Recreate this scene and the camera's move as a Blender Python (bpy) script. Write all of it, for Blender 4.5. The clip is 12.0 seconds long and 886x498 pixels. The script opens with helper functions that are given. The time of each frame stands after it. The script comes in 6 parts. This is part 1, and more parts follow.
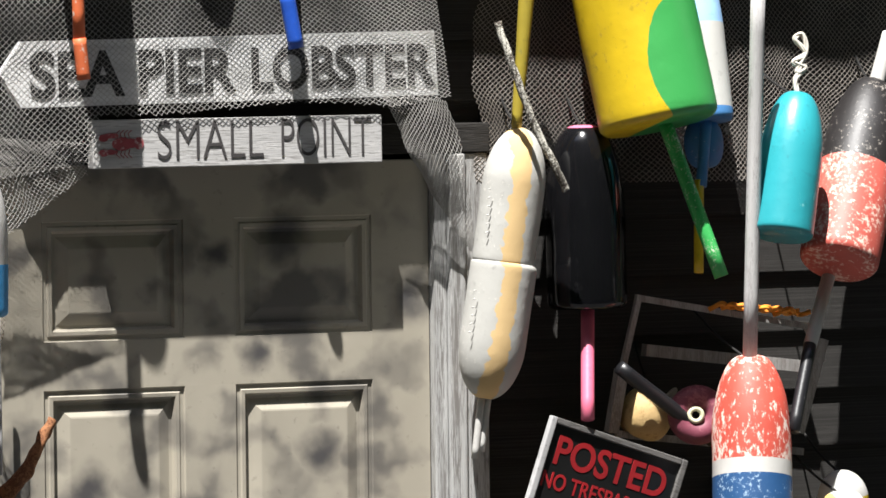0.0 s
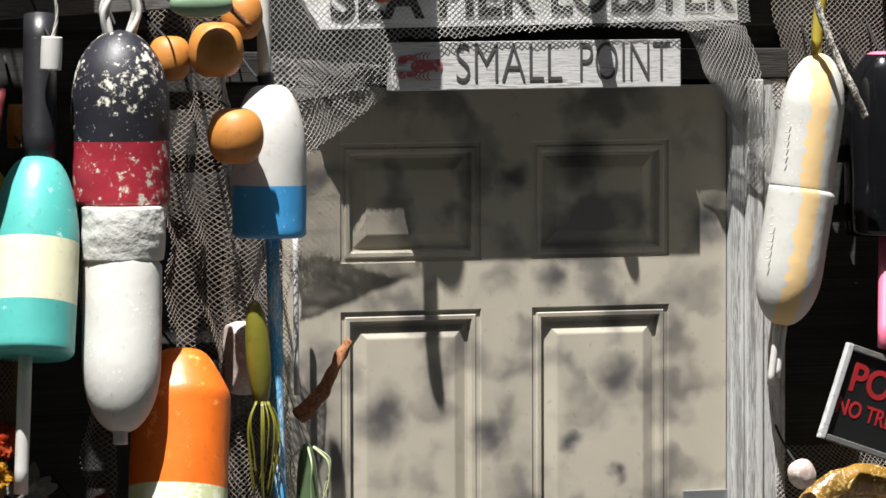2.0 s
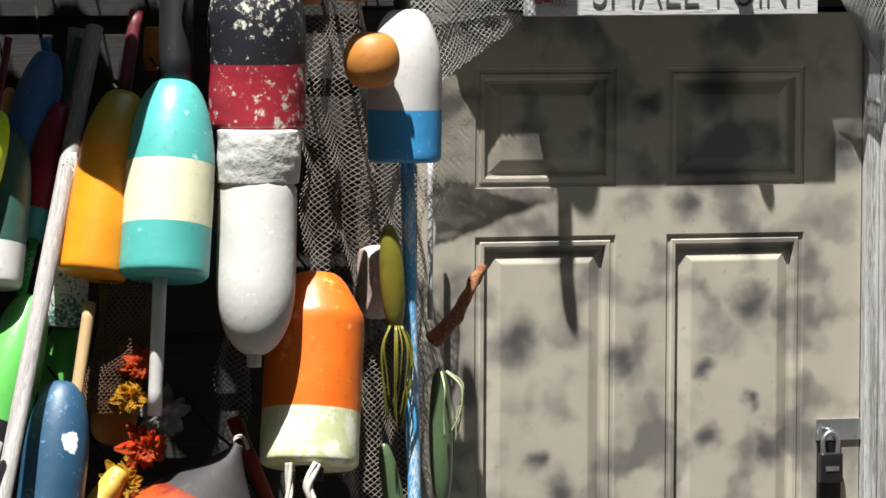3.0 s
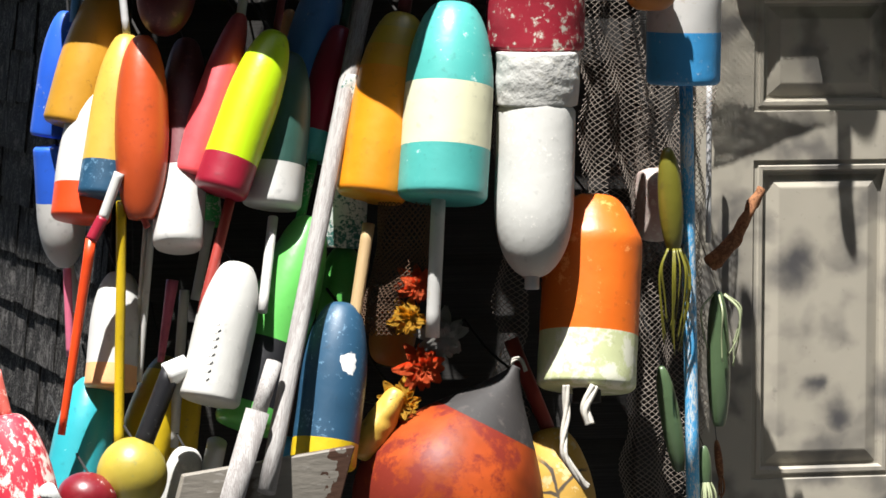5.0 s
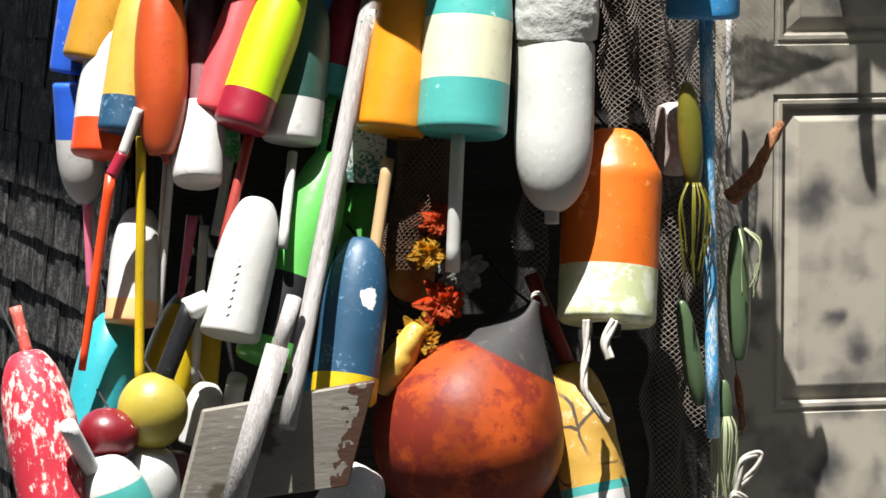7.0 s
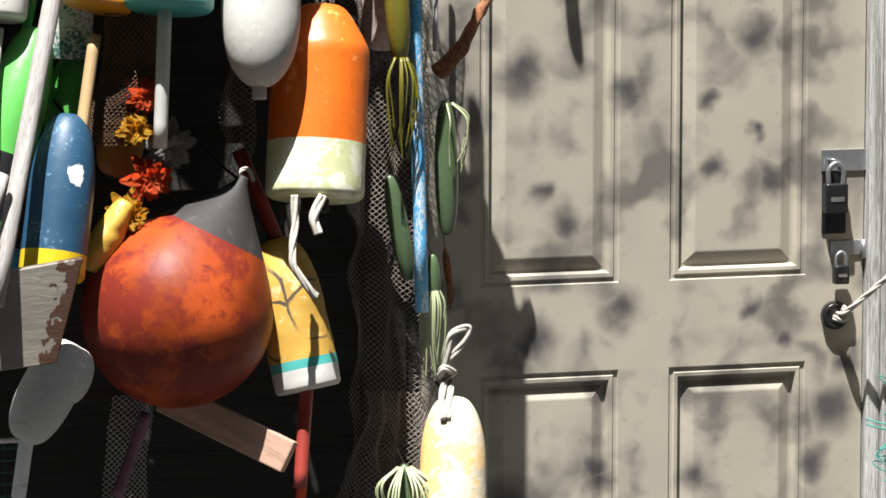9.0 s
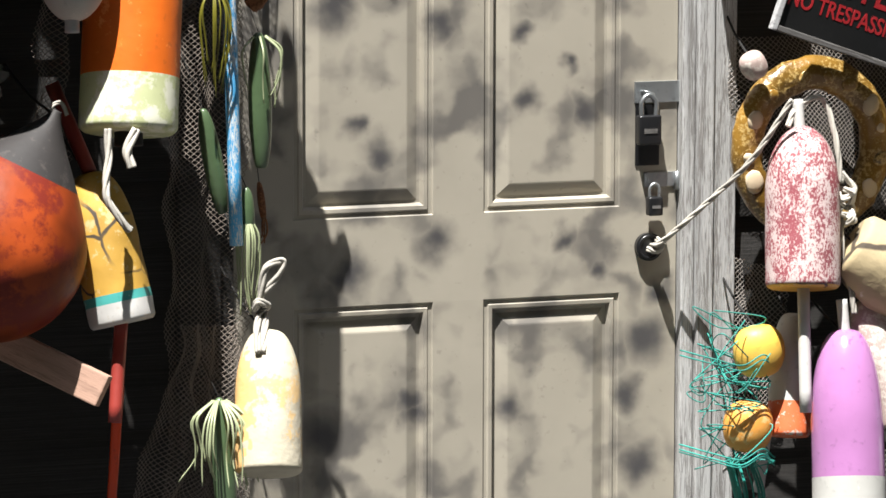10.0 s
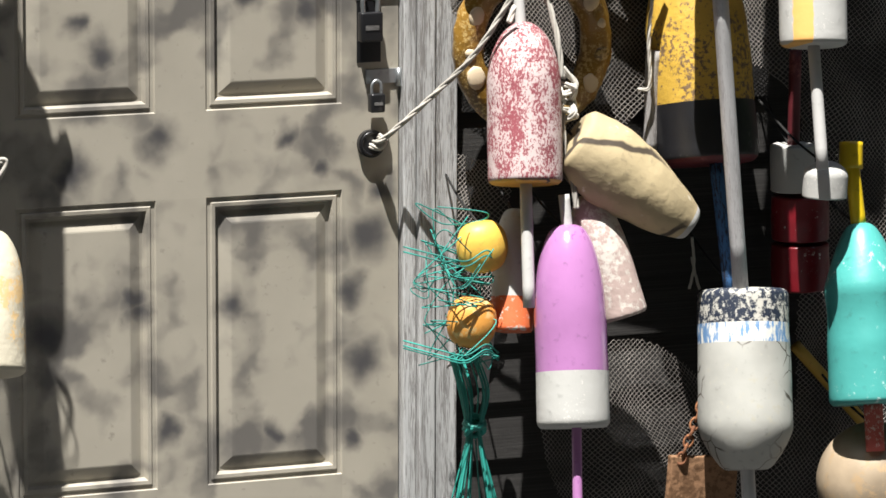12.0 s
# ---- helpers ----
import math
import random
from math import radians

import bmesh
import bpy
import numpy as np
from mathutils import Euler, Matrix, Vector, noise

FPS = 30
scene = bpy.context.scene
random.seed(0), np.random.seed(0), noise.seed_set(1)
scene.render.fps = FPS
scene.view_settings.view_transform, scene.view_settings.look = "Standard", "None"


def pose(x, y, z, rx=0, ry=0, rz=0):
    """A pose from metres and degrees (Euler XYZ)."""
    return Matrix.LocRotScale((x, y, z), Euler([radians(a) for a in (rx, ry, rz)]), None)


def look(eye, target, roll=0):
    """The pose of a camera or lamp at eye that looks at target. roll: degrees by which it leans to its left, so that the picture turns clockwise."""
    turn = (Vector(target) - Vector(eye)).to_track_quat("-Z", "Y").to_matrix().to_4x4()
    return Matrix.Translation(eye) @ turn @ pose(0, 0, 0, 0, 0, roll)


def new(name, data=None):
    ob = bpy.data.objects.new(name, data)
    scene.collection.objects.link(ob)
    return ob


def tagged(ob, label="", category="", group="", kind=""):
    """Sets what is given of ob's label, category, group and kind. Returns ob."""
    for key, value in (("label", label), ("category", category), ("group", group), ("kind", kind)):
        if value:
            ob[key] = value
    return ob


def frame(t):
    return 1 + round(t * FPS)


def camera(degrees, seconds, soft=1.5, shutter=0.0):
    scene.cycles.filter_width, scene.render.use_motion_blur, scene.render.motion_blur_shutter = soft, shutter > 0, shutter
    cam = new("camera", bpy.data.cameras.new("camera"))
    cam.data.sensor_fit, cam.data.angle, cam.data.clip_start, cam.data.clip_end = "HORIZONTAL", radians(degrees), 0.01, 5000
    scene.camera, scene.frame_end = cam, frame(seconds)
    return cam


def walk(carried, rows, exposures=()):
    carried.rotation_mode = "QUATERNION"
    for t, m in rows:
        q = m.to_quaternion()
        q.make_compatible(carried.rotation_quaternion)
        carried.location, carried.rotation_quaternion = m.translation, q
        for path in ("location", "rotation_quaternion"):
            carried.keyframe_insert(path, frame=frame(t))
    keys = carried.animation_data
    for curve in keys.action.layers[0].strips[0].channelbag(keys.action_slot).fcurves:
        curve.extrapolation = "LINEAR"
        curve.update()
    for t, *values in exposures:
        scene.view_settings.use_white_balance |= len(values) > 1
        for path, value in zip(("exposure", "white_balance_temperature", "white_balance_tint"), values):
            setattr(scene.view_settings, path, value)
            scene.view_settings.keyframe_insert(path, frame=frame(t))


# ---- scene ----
EYE = (-3.3120, -8.9280, 2.2310)
PATH = [
    (0, EYE, (-0.1810, -1.5727, 1.9200), -0.588),
    (0.5, EYE, (-0.2682, -1.5359, 1.9293), -0.401),
    (1, EYE, (-0.3872, -1.4888, 1.9090), -0.249),
    (1.5, EYE, (-0.5332, -1.4356, 1.8541), -0.180),
    (2, EYE, (-0.6300, -1.4033, 1.8005), -0.147),
    (2.5, EYE, (-0.6952, -1.3840, 1.7411), 0.091),
    (3, EYE, (-0.8377, -1.3403, 1.6799), 0.269),
    (3.2, EYE, (-0.8789, -1.3292, 1.6497), 0.426),
    (4.8, EYE, (-1.2337, -1.2334, 1.5424), 0.402),
    (5, EYE, (-1.2701, -1.2228, 1.5531), 0.260),
    (5.5, EYE, (-1.4459, -1.1739, 1.6052), 0.010),
    (6, EYE, (-1.4956, -1.1643, 1.5784), 0.142),
    (6.5, EYE, (-1.4399, -1.1818, 1.5307), 0.057),
    (7, EYE, (-1.3032, -1.2240, 1.4483), 0.088),
    (7.2, EYE, (-1.2596, -1.2382, 1.4219), -0.023),
    (8.8, EYE, (-0.9049, -1.3599, 1.2665), 0.092),
    (9, EYE, (-0.8574, -1.3775, 1.2492), 0.121),
    (9.5, EYE, (-0.7365, -1.4244, 1.2000), 0.147),
    (10, EYE, (-0.5786, -1.4887, 1.1425), 0.148),
    (10.5, EYE, (-0.4785, -1.5392, 1.0575), 0.179),
    (11, EYE, (-0.3486, -1.6007, 0.9947), 0.300),
    (11.5, EYE, (-0.2533, -1.6365, 1.0149), 0.225),
    (12, EYE, (-0.1724, -1.6770, 0.9798), 0.112),
]
cam = camera(10.2115, 12.0, soft=1.6)
walk(cam, [(t, look(eye, target, roll)) for t, eye, target, roll in PATH], exposures=((0, 1.54), (8.0, 1.55), (9.0, 1.62), (9.5, 1.60), (10.5, 1.50), (12, 1.33)))

# ---- light ----
SUN_EL, SUN_AZ = radians(71), radians(42)          # height, and turn to the left of the door's outward normal
SUN_DIR = Vector((-math.sin(SUN_AZ) * math.cos(SUN_EL), -math.cos(SUN_AZ) * math.cos(SUN_EL), math.sin(SUN_EL)))
world = bpy.data.worlds.new("sky")
scene.world = world
world.use_nodes = True
sky = world.node_tree.nodes.new("ShaderNodeTexSky")
sky.sky_type, sky.sun_disc, sky.sun_elevation, sky.sun_rotation = "NISHITA", False, SUN_EL, radians(222)
world.node_tree.nodes["Background"].inputs["Strength"].default_value = 0.085
world.node_tree.links.new(sky.outputs[0], world.node_tree.nodes["Background"].inputs["Color"])
sun = new("sun", bpy.data.lights.new("sun", "SUN"))
sun.data.energy, sun.data.angle, sun.data.color = 4.6, radians(0.5), (1.0, 0.98, 0.95)
sun.matrix_world = look(SUN_DIR * 20, (0, 0, 0))

# ---- materials ----
MATS = {}


def mat(name, col, worn=None, amount=0.0, rough=0.5, scale=25.0, metal=0.0, bump=0.15, vary=0.12, grain=(1, 1, 1), coat=0.0, spec=0.5, dirt=0.25, crack=0.0):
    """A painted or raw surface: two scales of tone, chips that show what lies below, fine relief."""
    if name in MATS:
        return MATS[name]
    m = bpy.data.materials.new(name)
    m.use_nodes = True
    nt = m.node_tree
    n, ln = nt.nodes, nt.links
    b = n["Principled BSDF"]
    b.inputs["Roughness"].default_value, b.inputs["Metallic"].default_value = rough, metal
    b.inputs["Coat Weight"].default_value, b.inputs["Specular IOR Level"].default_value = coat, spec
    tc, mp = n.new("ShaderNodeTexCoord"), n.new("ShaderNodeMapping")
    mp.inputs["Scale"].default_value = grain
    info = n.new("ShaderNodeObjectInfo")
    ln.new(tc.outputs["Object"], mp.inputs["Vector"])
    off = n.new("ShaderNodeVectorMath")
    off.operation = "ADD"
    mul = n.new("ShaderNodeMath")
    mul.operation, mul.inputs[1].default_value = "MULTIPLY", 37.0
    ln.new(info.outputs["Random"], mul.inputs[0])
    ln.new(mp.outputs[0], off.inputs[0])
    ln.new(mul.outputs[0], off.inputs[1])

    def noisy(sc, det=4.0, harsh=0.5):
        t = n.new("ShaderNodeTexNoise")
        t.inputs["Scale"].default_value, t.inputs["Detail"].default_value = sc, det
        t.inputs["Roughness"].default_value = harsh
        ln.new(off.outputs[0], t.inputs["Vector"])
        return t

    def ramp(src, lo, hi):
        r = n.new("ShaderNodeMapRange")
        r.inputs["From Min"].default_value, r.inputs["From Max"].default_value = lo, hi
        ln.new(src, r.inputs["Value"])
        return r.outputs[0]

    def mix(fac, a, c):
        x = n.new("ShaderNodeMix")
        x.data_type = "RGBA"
        if isinstance(fac, float):
            x.inputs["Factor"].default_value = fac
        else:
            ln.new(fac, x.inputs["Factor"])
        for sock, v in ((x.inputs["A"], a), (x.inputs["B"], c)):
            if isinstance(v, tuple):
                sock.default_value = (*v, 1)
            else:
                ln.new(v, sock)
        return x.outputs["Result"]

    big, fine = noisy(7.0, 3.0), noisy(60.0, 5.0)
    dark = tuple(c * (1 - vary * 2) for c in col)
    lite = tuple(min(0.9, c * (1 + vary)) for c in col)
    colour = mix(ramp(big.outputs[0], 0.3, 0.7), dark, lite)
    grime = tuple(c * 0.55 + 0.01 for c in col)
    colour = mix(ramp(fine.outputs[0], 0.66 - dirt * 0.2, 0.85), colour, grime)
    if worn:
        chips, fields, total = noisy(scale * 4.0, 10.0, 0.72), noisy(scale * 0.5, 3.0), n.new("ShaderNodeMath")
        total.operation, total.inputs[1].default_value = "MULTIPLY_ADD", 0.7
        ln.new(chips.outputs[0], total.inputs[0])
        ln.new(ramp(fields.outputs[0], -0.65, 2.65), total.inputs[2])
        cut = 0.85 - 0.33 * amount
        colour = mix(ramp(total.outputs[0], cut - 0.02, cut + 0.025), colour, worn)
    if crack:
        vor, warp = n.new("ShaderNodeTexVoronoi"), noisy(9.0, 3.0)
        vor.feature, vor.inputs["Scale"].default_value = "DISTANCE_TO_EDGE", crack
        add = n.new("ShaderNodeVectorMath")
        add.operation = "MULTIPLY_ADD"
        ln.new(warp.outputs["Color"], add.inputs[0])
        add.inputs[1].default_value = (0.06, 0.06, 0.06)
        ln.new(off.outputs[0], add.inputs[2])
        ln.new(add.outputs[0], vor.inputs["Vector"])
        line, some = ramp(vor.outputs["Distance"], 0.03, 0.015), ramp(noisy(5.0, 2.0).outputs[0], 0.47, 0.53)
        both = n.new("ShaderNodeMath")
        both.operation = "MULTIPLY"
        ln.new(line, both.inputs[0])
        ln.new(some, both.inputs[1])
        colour = mix(both.outputs[0], colour, (0.06, 0.045, 0.03))
    ln.new(colour, b.inputs["Base Color"])
    bp = n.new("ShaderNodeBump")
    bp.inputs["Strength"].default_value, bp.inputs["Distance"].default_value = bump, 0.004
    ln.new(fine.outputs[0], bp.inputs["Height"])
    ln.new(bp.outputs[0], b.inputs["Normal"])
    MATS[name] = m
    return m


WHITE_P = (0.50, 0.49, 0.465)
M = dict(
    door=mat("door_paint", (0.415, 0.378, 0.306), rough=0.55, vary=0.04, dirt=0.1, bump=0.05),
    casing=mat("weathered_white_paint", (0.50, 0.50, 0.49), (0.22, 0.21, 0.20), 0.42, 0.7, 16, grain=(9, 9, 0.35), bump=0.4),
    siding=mat("black_stained_boards", (0.038, 0.036, 0.034), (0.058, 0.055, 0.052), 0.25, 0.9, 14, grain=(0.4, 4, 6), bump=0.4, spec=0.12),
    shingle=mat("grey_cedar_shingle", (0.016, 0.015, 0.014), (0.13, 0.122, 0.115), 0.36, 0.9, 3, grain=(3, 3, 0.4), bump=1.0, vary=0.4, spec=0.12),
    ground=mat("dark_low_bounce_ground", (0.045, 0.045, 0.047), (0.07, 0.07, 0.07), 0.4, 0.95, 30, bump=0.6),
    net=mat("brown_twine", (0.25, 0.212, 0.180), spec=0.1, rough=0.9, vary=0.3),
    net_pale=mat("pale_twine", (0.48, 0.465, 0.44), spec=0.1, rough=0.9, vary=0.3),
    net_tan=mat("dusty_tan_twine", (0.33, 0.30, 0.27), spec=0.1, rough=0.9, vary=0.3),
    teal_twine=mat("teal_twine", (0.02, 0.27, 0.22), rough=0.6, vary=0.3),
    rope=mat("grey_white_rope", (0.50, 0.47, 0.41), rough=0.85, vary=0.25, bump=0.5),
    cord=mat("dark_cord", (0.012, 0.011, 0.01), rough=0.9),
    white=mat("white_paint", WHITE_P, (0.45, 0.42, 0.36), 0.12, 0.5, 18, bump=0.1, vary=0.05),
    foam=mat("white_foam", (0.445, 0.439, 0.41), (0.57, 0.552, 0.506), 0.15, 0.8, 30, bump=0.2, vary=0.04),
    cream=mat("cream_paint", (0.619, 0.602, 0.413), rough=0.5, vary=0.05),
    teal=mat("sea_green_paint", (0.0673, 0.34, 0.308), (0.46, 0.644, 0.607), 0.1, 0.4, 14, vary=0.06),
    turq=mat("turquoise_paint", (0.0258, 0.292, 0.335), (0.3, 0.6, 0.6), 0.08, 0.35, 12, vary=0.06),
    skyblue=mat("sky_blue_paint", (0.043, 0.284, 0.585), (0.5, 0.6, 0.7), 0.1, 0.5, 30, vary=0.06),
    blue=mat("blue_paint", (0.02, 0.10, 0.55), (0.4, 0.45, 0.6), 0.1, 0.45, 30),
    dblue=mat("dull_blue_paint", (0.07, 0.22, 0.48), (0.3, 0.4, 0.55), 0.12, 0.5, 20),
    navy=mat("navy_paint", (0.014, 0.06, 0.115), (0.1, 0.2, 0.3), 0.2, 0.5, 30),
    navyw=mat("chipped_navy_paint", (0.012, 0.02, 0.04), (0.5, 0.48, 0.42), 0.40, 0.6, 26),
    black=mat("black_paint", (0.012, 0.012, 0.014), (0.1, 0.1, 0.1), 0.12, 0.4, 20),
    blackw=mat("chipped_black_paint", (0.012, 0.012, 0.018), (0.6, 0.57, 0.48), 0.25, 0.5, 16),
    gloss_black=mat("glossy_black_plastic", (0.006, 0.006, 0.007), rough=0.12, bump=0.02),
    crimsonw=mat("chipped_crimson_paint", (0.30, 0.015, 0.03), (0.6, 0.57, 0.48), 0.2, 0.5, 14),
    crimson=mat("crimson_paint", (0.27, 0.010, 0.028), (0.2, 0.02, 0.03), 0.15, 0.4, 18),
    dred=mat("deep_red_paint", (0.17, 0.008, 0.014), (0.6, 0.5, 0.45), 0.1, 0.35, 24),
    maroon=mat("maroon_paint", (0.11, 0.015, 0.02), (0.2, 0.05, 0.05), 0.2, 0.5, 18),
    redw=mat("worn_red_paint", (0.50, 0.07, 0.045), (0.68, 0.56, 0.49), 0.38, 0.6, 26, grain=(1, 1, 0.5)),
    rasp=mat("worn_raspberry_paint", (0.48, 0.02, 0.04), (0.68, 0.55, 0.5), 0.34, 0.6, 22, grain=(1, 1, 0.5)),
    pinkw=mat("worn_pink_paint", (0.254, 0.0564, 0.0705), (0.541, 0.435, 0.418), 0.48, 0.7, 55, grain=(1, 1, 0.65)),
    coral=mat("worn_coral_paint", (0.533, 0.103, 0.0774), (0.72, 0.50, 0.42), 0.3, 0.55, 30),
    pink=mat("pink_paint", (0.72, 0.16, 0.26), rough=0.4),
    rosered=mat("rose_red_paint", (0.568, 0.0688, 0.0774), rough=0.4),
    violet=mat("glossy_violet_paint", (0.404, 0.181, 0.387), (0.3, 0.1, 0.3), 0.08, 0.2, 16, vary=0.05, coat=0.4),
    palepink=mat("pale_pink_foam", (0.48, 0.367, 0.325), (0.59, 0.541, 0.476), 0.4, 0.8, 18, bump=0.4),
    orange=mat("orange_paint", (0.688, 0.138, 0.0129), (0.85, 0.3, 0.08), 0.2, 0.4, 10, vary=0.08),
    vermil=mat("vermilion_paint", (0.688, 0.0602, 0.0103), rough=0.4),
    rust_or=mat("rust_orange_paint", (0.42, 0.062, 0.014), (0.34, 0.05, 0.02), 0.15, 0.4, 18),
    peach=mat("peach_paint", (0.76, 0.40, 0.18), rough=0.6),
    palelime=mat("pale_lime_foam", (0.533, 0.568, 0.31), (0.66, 0.66, 0.52), 0.3, 0.6, 6),
    lime=mat("lime_paint", (0.43, 0.619, 0.0086), rough=0.35, vary=0.05),
    green=mat("green_paint", (0.10, 0.40, 0.08), rough=0.35, vary=0.06),
    markgrey=mat("shallow_stamped_grey", (0.56, 0.55, 0.52), rough=0.8),
    roughfoam=mat("lumpy_white_foam", (0.55, 0.542, 0.507), (0.5, 0.48, 0.42), 0.25, 0.85, 20, bump=1.0),
    amber1=mat("greenish_amber_paint", (0.447, 0.31, 0.0172), rough=0.4),
    amber2=mat("yellow_amber_paint", (0.55, 0.275, 0.0129), rough=0.4),
    bluechip3=mat("scratched_deep_blue_paint", (0.016, 0.075, 0.20), (0.3, 0.42, 0.55), 0.25, 0.55, 30),
    dgreen=mat("dark_green_paint", (0.02, 0.07, 0.055), rough=0.5),
    sage=mat("sage_plastic", (0.16, 0.24, 0.15), rough=0.45),
    olive=mat("olive_plastic", (0.16, 0.15, 0.02), rough=0.35),
    lure=mat("green_rubber", (0.085, 0.135, 0.065), rough=0.3, coat=0.3),
    tend=mat("pale_green_rubber", (0.34, 0.38, 0.22), rough=0.4),
    yellow=mat("yellow_paint", (0.619, 0.43, 0.0129), (0.4, 0.28, 0.03), 0.12, 0.4, 18),
    mustard=mat("mustard_paint", (0.516, 0.327, 0.0516), (0.3, 0.2, 0.05), 0.12, 0.45, 24),
    amber=mat("amber_paint", (0.654, 0.232, 0.0086), rough=0.4, vary=0.1),
    gold=mat("golden_brown_paint", (0.413, 0.206, 0.0172), (0.2, 0.1, 0.02), 0.1, 0.45, 20),
    peelyel=mat("peeling_yellow_paint", (0.58, 0.36, 0.05), (0.16, 0.10, 0.05), 0.34, 0.6, 26, bump=0.5),
    crackyel=mat("old_yellow_foam", (0.533, 0.31, 0.0516), (0.56, 0.42, 0.2), 0.3, 0.6, 12, crack=9.0),
    ochre=mat("yellow_rubber", (0.37, 0.29, 0.04), (0.25, 0.22, 0.05), 0.2, 0.4, 18),
    float_y=mat("yellow_float", (0.76, 0.47, 0.08), (0.7, 0.38, 0.1), 0.3, 0.5, 10),
    float_o=mat("orange_float", (0.80, 0.36, 0.07), (0.75, 0.5, 0.2), 0.3, 0.5, 10),
    float_b=mat("ochre_brown_float", (0.43, 0.17, 0.03), (0.32, 0.1, 0.03), 0.2, 0.55, 14),
    ball=mat("rubber_ball_orange_red", (0.31, 0.052, 0.011), (0.15, 0.020, 0.012), 0.38, 0.46, 1.6, vary=0.30, bump=0.12, spec=0.16),
    ballneck=mat("dull_black_rubber", (0.02, 0.017, 0.016), (0.04, 0.033, 0.03), 0.3, 0.7, 10),
    tan=mat("tan_cork", (0.55, 0.38, 0.17), (0.4, 0.25, 0.1), 0.25, 0.7, 18, bump=0.4),
    beige=mat("weathered_beige_foam", (0.44, 0.352, 0.202), (0.546, 0.475, 0.352), 0.22, 0.8, 9, bump=0.4, crack=3.2),
    creamor=mat("stained_cream_foam", (0.54, 0.49, 0.37), (0.58, 0.40, 0.19), 0.26, 0.7, 5, bump=0.4),
    driftwood=mat("grey_driftwood", (0.35, 0.335, 0.32), (0.23, 0.21, 0.20), 0.42, 0.85, 16, grain=(8, 8, 0.7), bump=0.5),
    plank=mat("grey_plank", (0.20, 0.18, 0.15), (0.30, 0.28, 0.25), 0.12, 0.7, 9, grain=(0.6, 1, 2), bump=0.25, vary=0.1, crack=3.0),
    redwood=mat("pinkish_plank", (0.42, 0.26, 0.19), (0.3, 0.18, 0.13), 0.3, 0.8, 12, grain=(0.7, 6, 8)),
    wood=mat("tan_dowel", (0.46, 0.31, 0.15), (0.3, 0.18, 0.08), 0.25, 0.7, 14, grain=(8, 8, 0.7)),
    peeled=mat("peeling_white_green_paint", (0.55, 0.57, 0.53), (0.03, 0.12, 0.10), 0.4, 0.7, 34, bump=0.5),
    pvc=mat("white_plastic_pipe", (0.66, 0.66, 0.64), (0.4, 0.38, 0.35), 0.12, 0.4, 20),
    bluew=mat("chipped_sky_blue_paint", (0.07, 0.36, 0.66), (0.62, 0.66, 0.66), 0.36, 0.55, 40, grain=(3, 3, 0.6)),
    greenw=mat("chipped_green_paint", (0.05, 0.42, 0.1), (0.6, 0.62, 0.5), 0.28, 0.4, 50),
    redstick=mat("dull_red_plastic", (0.30, 0.04, 0.03), rough=0.45),
    rust=mat("rusty_iron", (0.16, 0.06, 0.025), (0.28, 0.12, 0.05), 0.45, 0.9, 40, bump=0.6),
    steel=mat("galvanised_steel", (0.42, 0.44, 0.45), (0.3, 0.3, 0.3), 0.2, 0.38, 20, metal=0.85),
    brass_black=mat("black_enamel_lock", (0.012, 0.012, 0.013), rough=0.3),
    grey=mat("grey_stick_paint", (0.42, 0.42, 0.42), (0.25, 0.25, 0.25), 0.2, 0.6, 20),
    board=mat("sign_white_paint", (0.84, 0.84, 0.83), (0.4, 0.4, 0.4), 0.15, 0.7, 30, grain=(0.6, 4, 6)),
    board2=mat("sign_grey_board", (0.58, 0.57, 0.56), (0.34, 0.33, 0.32), 0.35, 0.8, 14, grain=(0.5, 4, 7)),
    letter=mat("sign_black_paint", (0.018, 0.018, 0.018), (0.2, 0.2, 0.2), 0.1, 0.7, 40),
    letter2=mat("sign_grey_ink", (0.06, 0.055, 0.055), rough=0.8),
    lobred=mat("faded_red_ink", (0.36, 0.07, 0.08), (0.5, 0.35, 0.33), 0.25, 0.8, 40),
    signblack=mat("black_plastic_sheet", (0.01, 0.01, 0.01), rough=0.3),
    signred=mat("red_sign_ink", (0.30, 0.010, 0.014), (0.3, 0.01, 0.01), 0.2, 0.5, 20),
    resin=mat("golden_resin", (0.27, 0.145, 0.025), (0.46, 0.32, 0.12), 0.36, 0.3, 34, bump=0.7, vary=0.3, coat=0.3),
    shell=mat("pale_shell", (0.62, 0.50, 0.34), rough=0.5),
    wire=mat("dark_trap_wire", (0.03, 0.035, 0.035), rough=0.5),
    flower_o=mat("orange_cloth_petal", (0.62, 0.09, 0.015), rough=0.8),
    flower_y=mat("yellow_cloth_petal", (0.60, 0.32, 0.02), rough=0.8),
    flower_g=mat("grey_cloth_petal", (0.32, 0.31, 0.29), rough=0.8),
    orope=mat("orange_rope", (0.72, 0.26, 0.02), rough=0.8),
    purple=mat("dull_purple_plastic", (0.16, 0.07, 0.11), rough=0.5),
    leaf=mat("tree_leaf", (0.06, 0.11, 0.03), rough=0.6),
    tar=mat("tarred_shingle_roof", (0.05, 0.05, 0.05), rough=0.9),
)


# ---- building blocks ----
def mesh_ob(name, bm, material, smooth=True):
    me = bpy.data.meshes.new(name)
    bm.to_mesh(me)
    bm.free()
    for mm in material if isinstance(material, (list, tuple)) else [material]:
        me.materials.append(mm)
    if smooth:
        me.shade_smooth()
    return new(name, me)


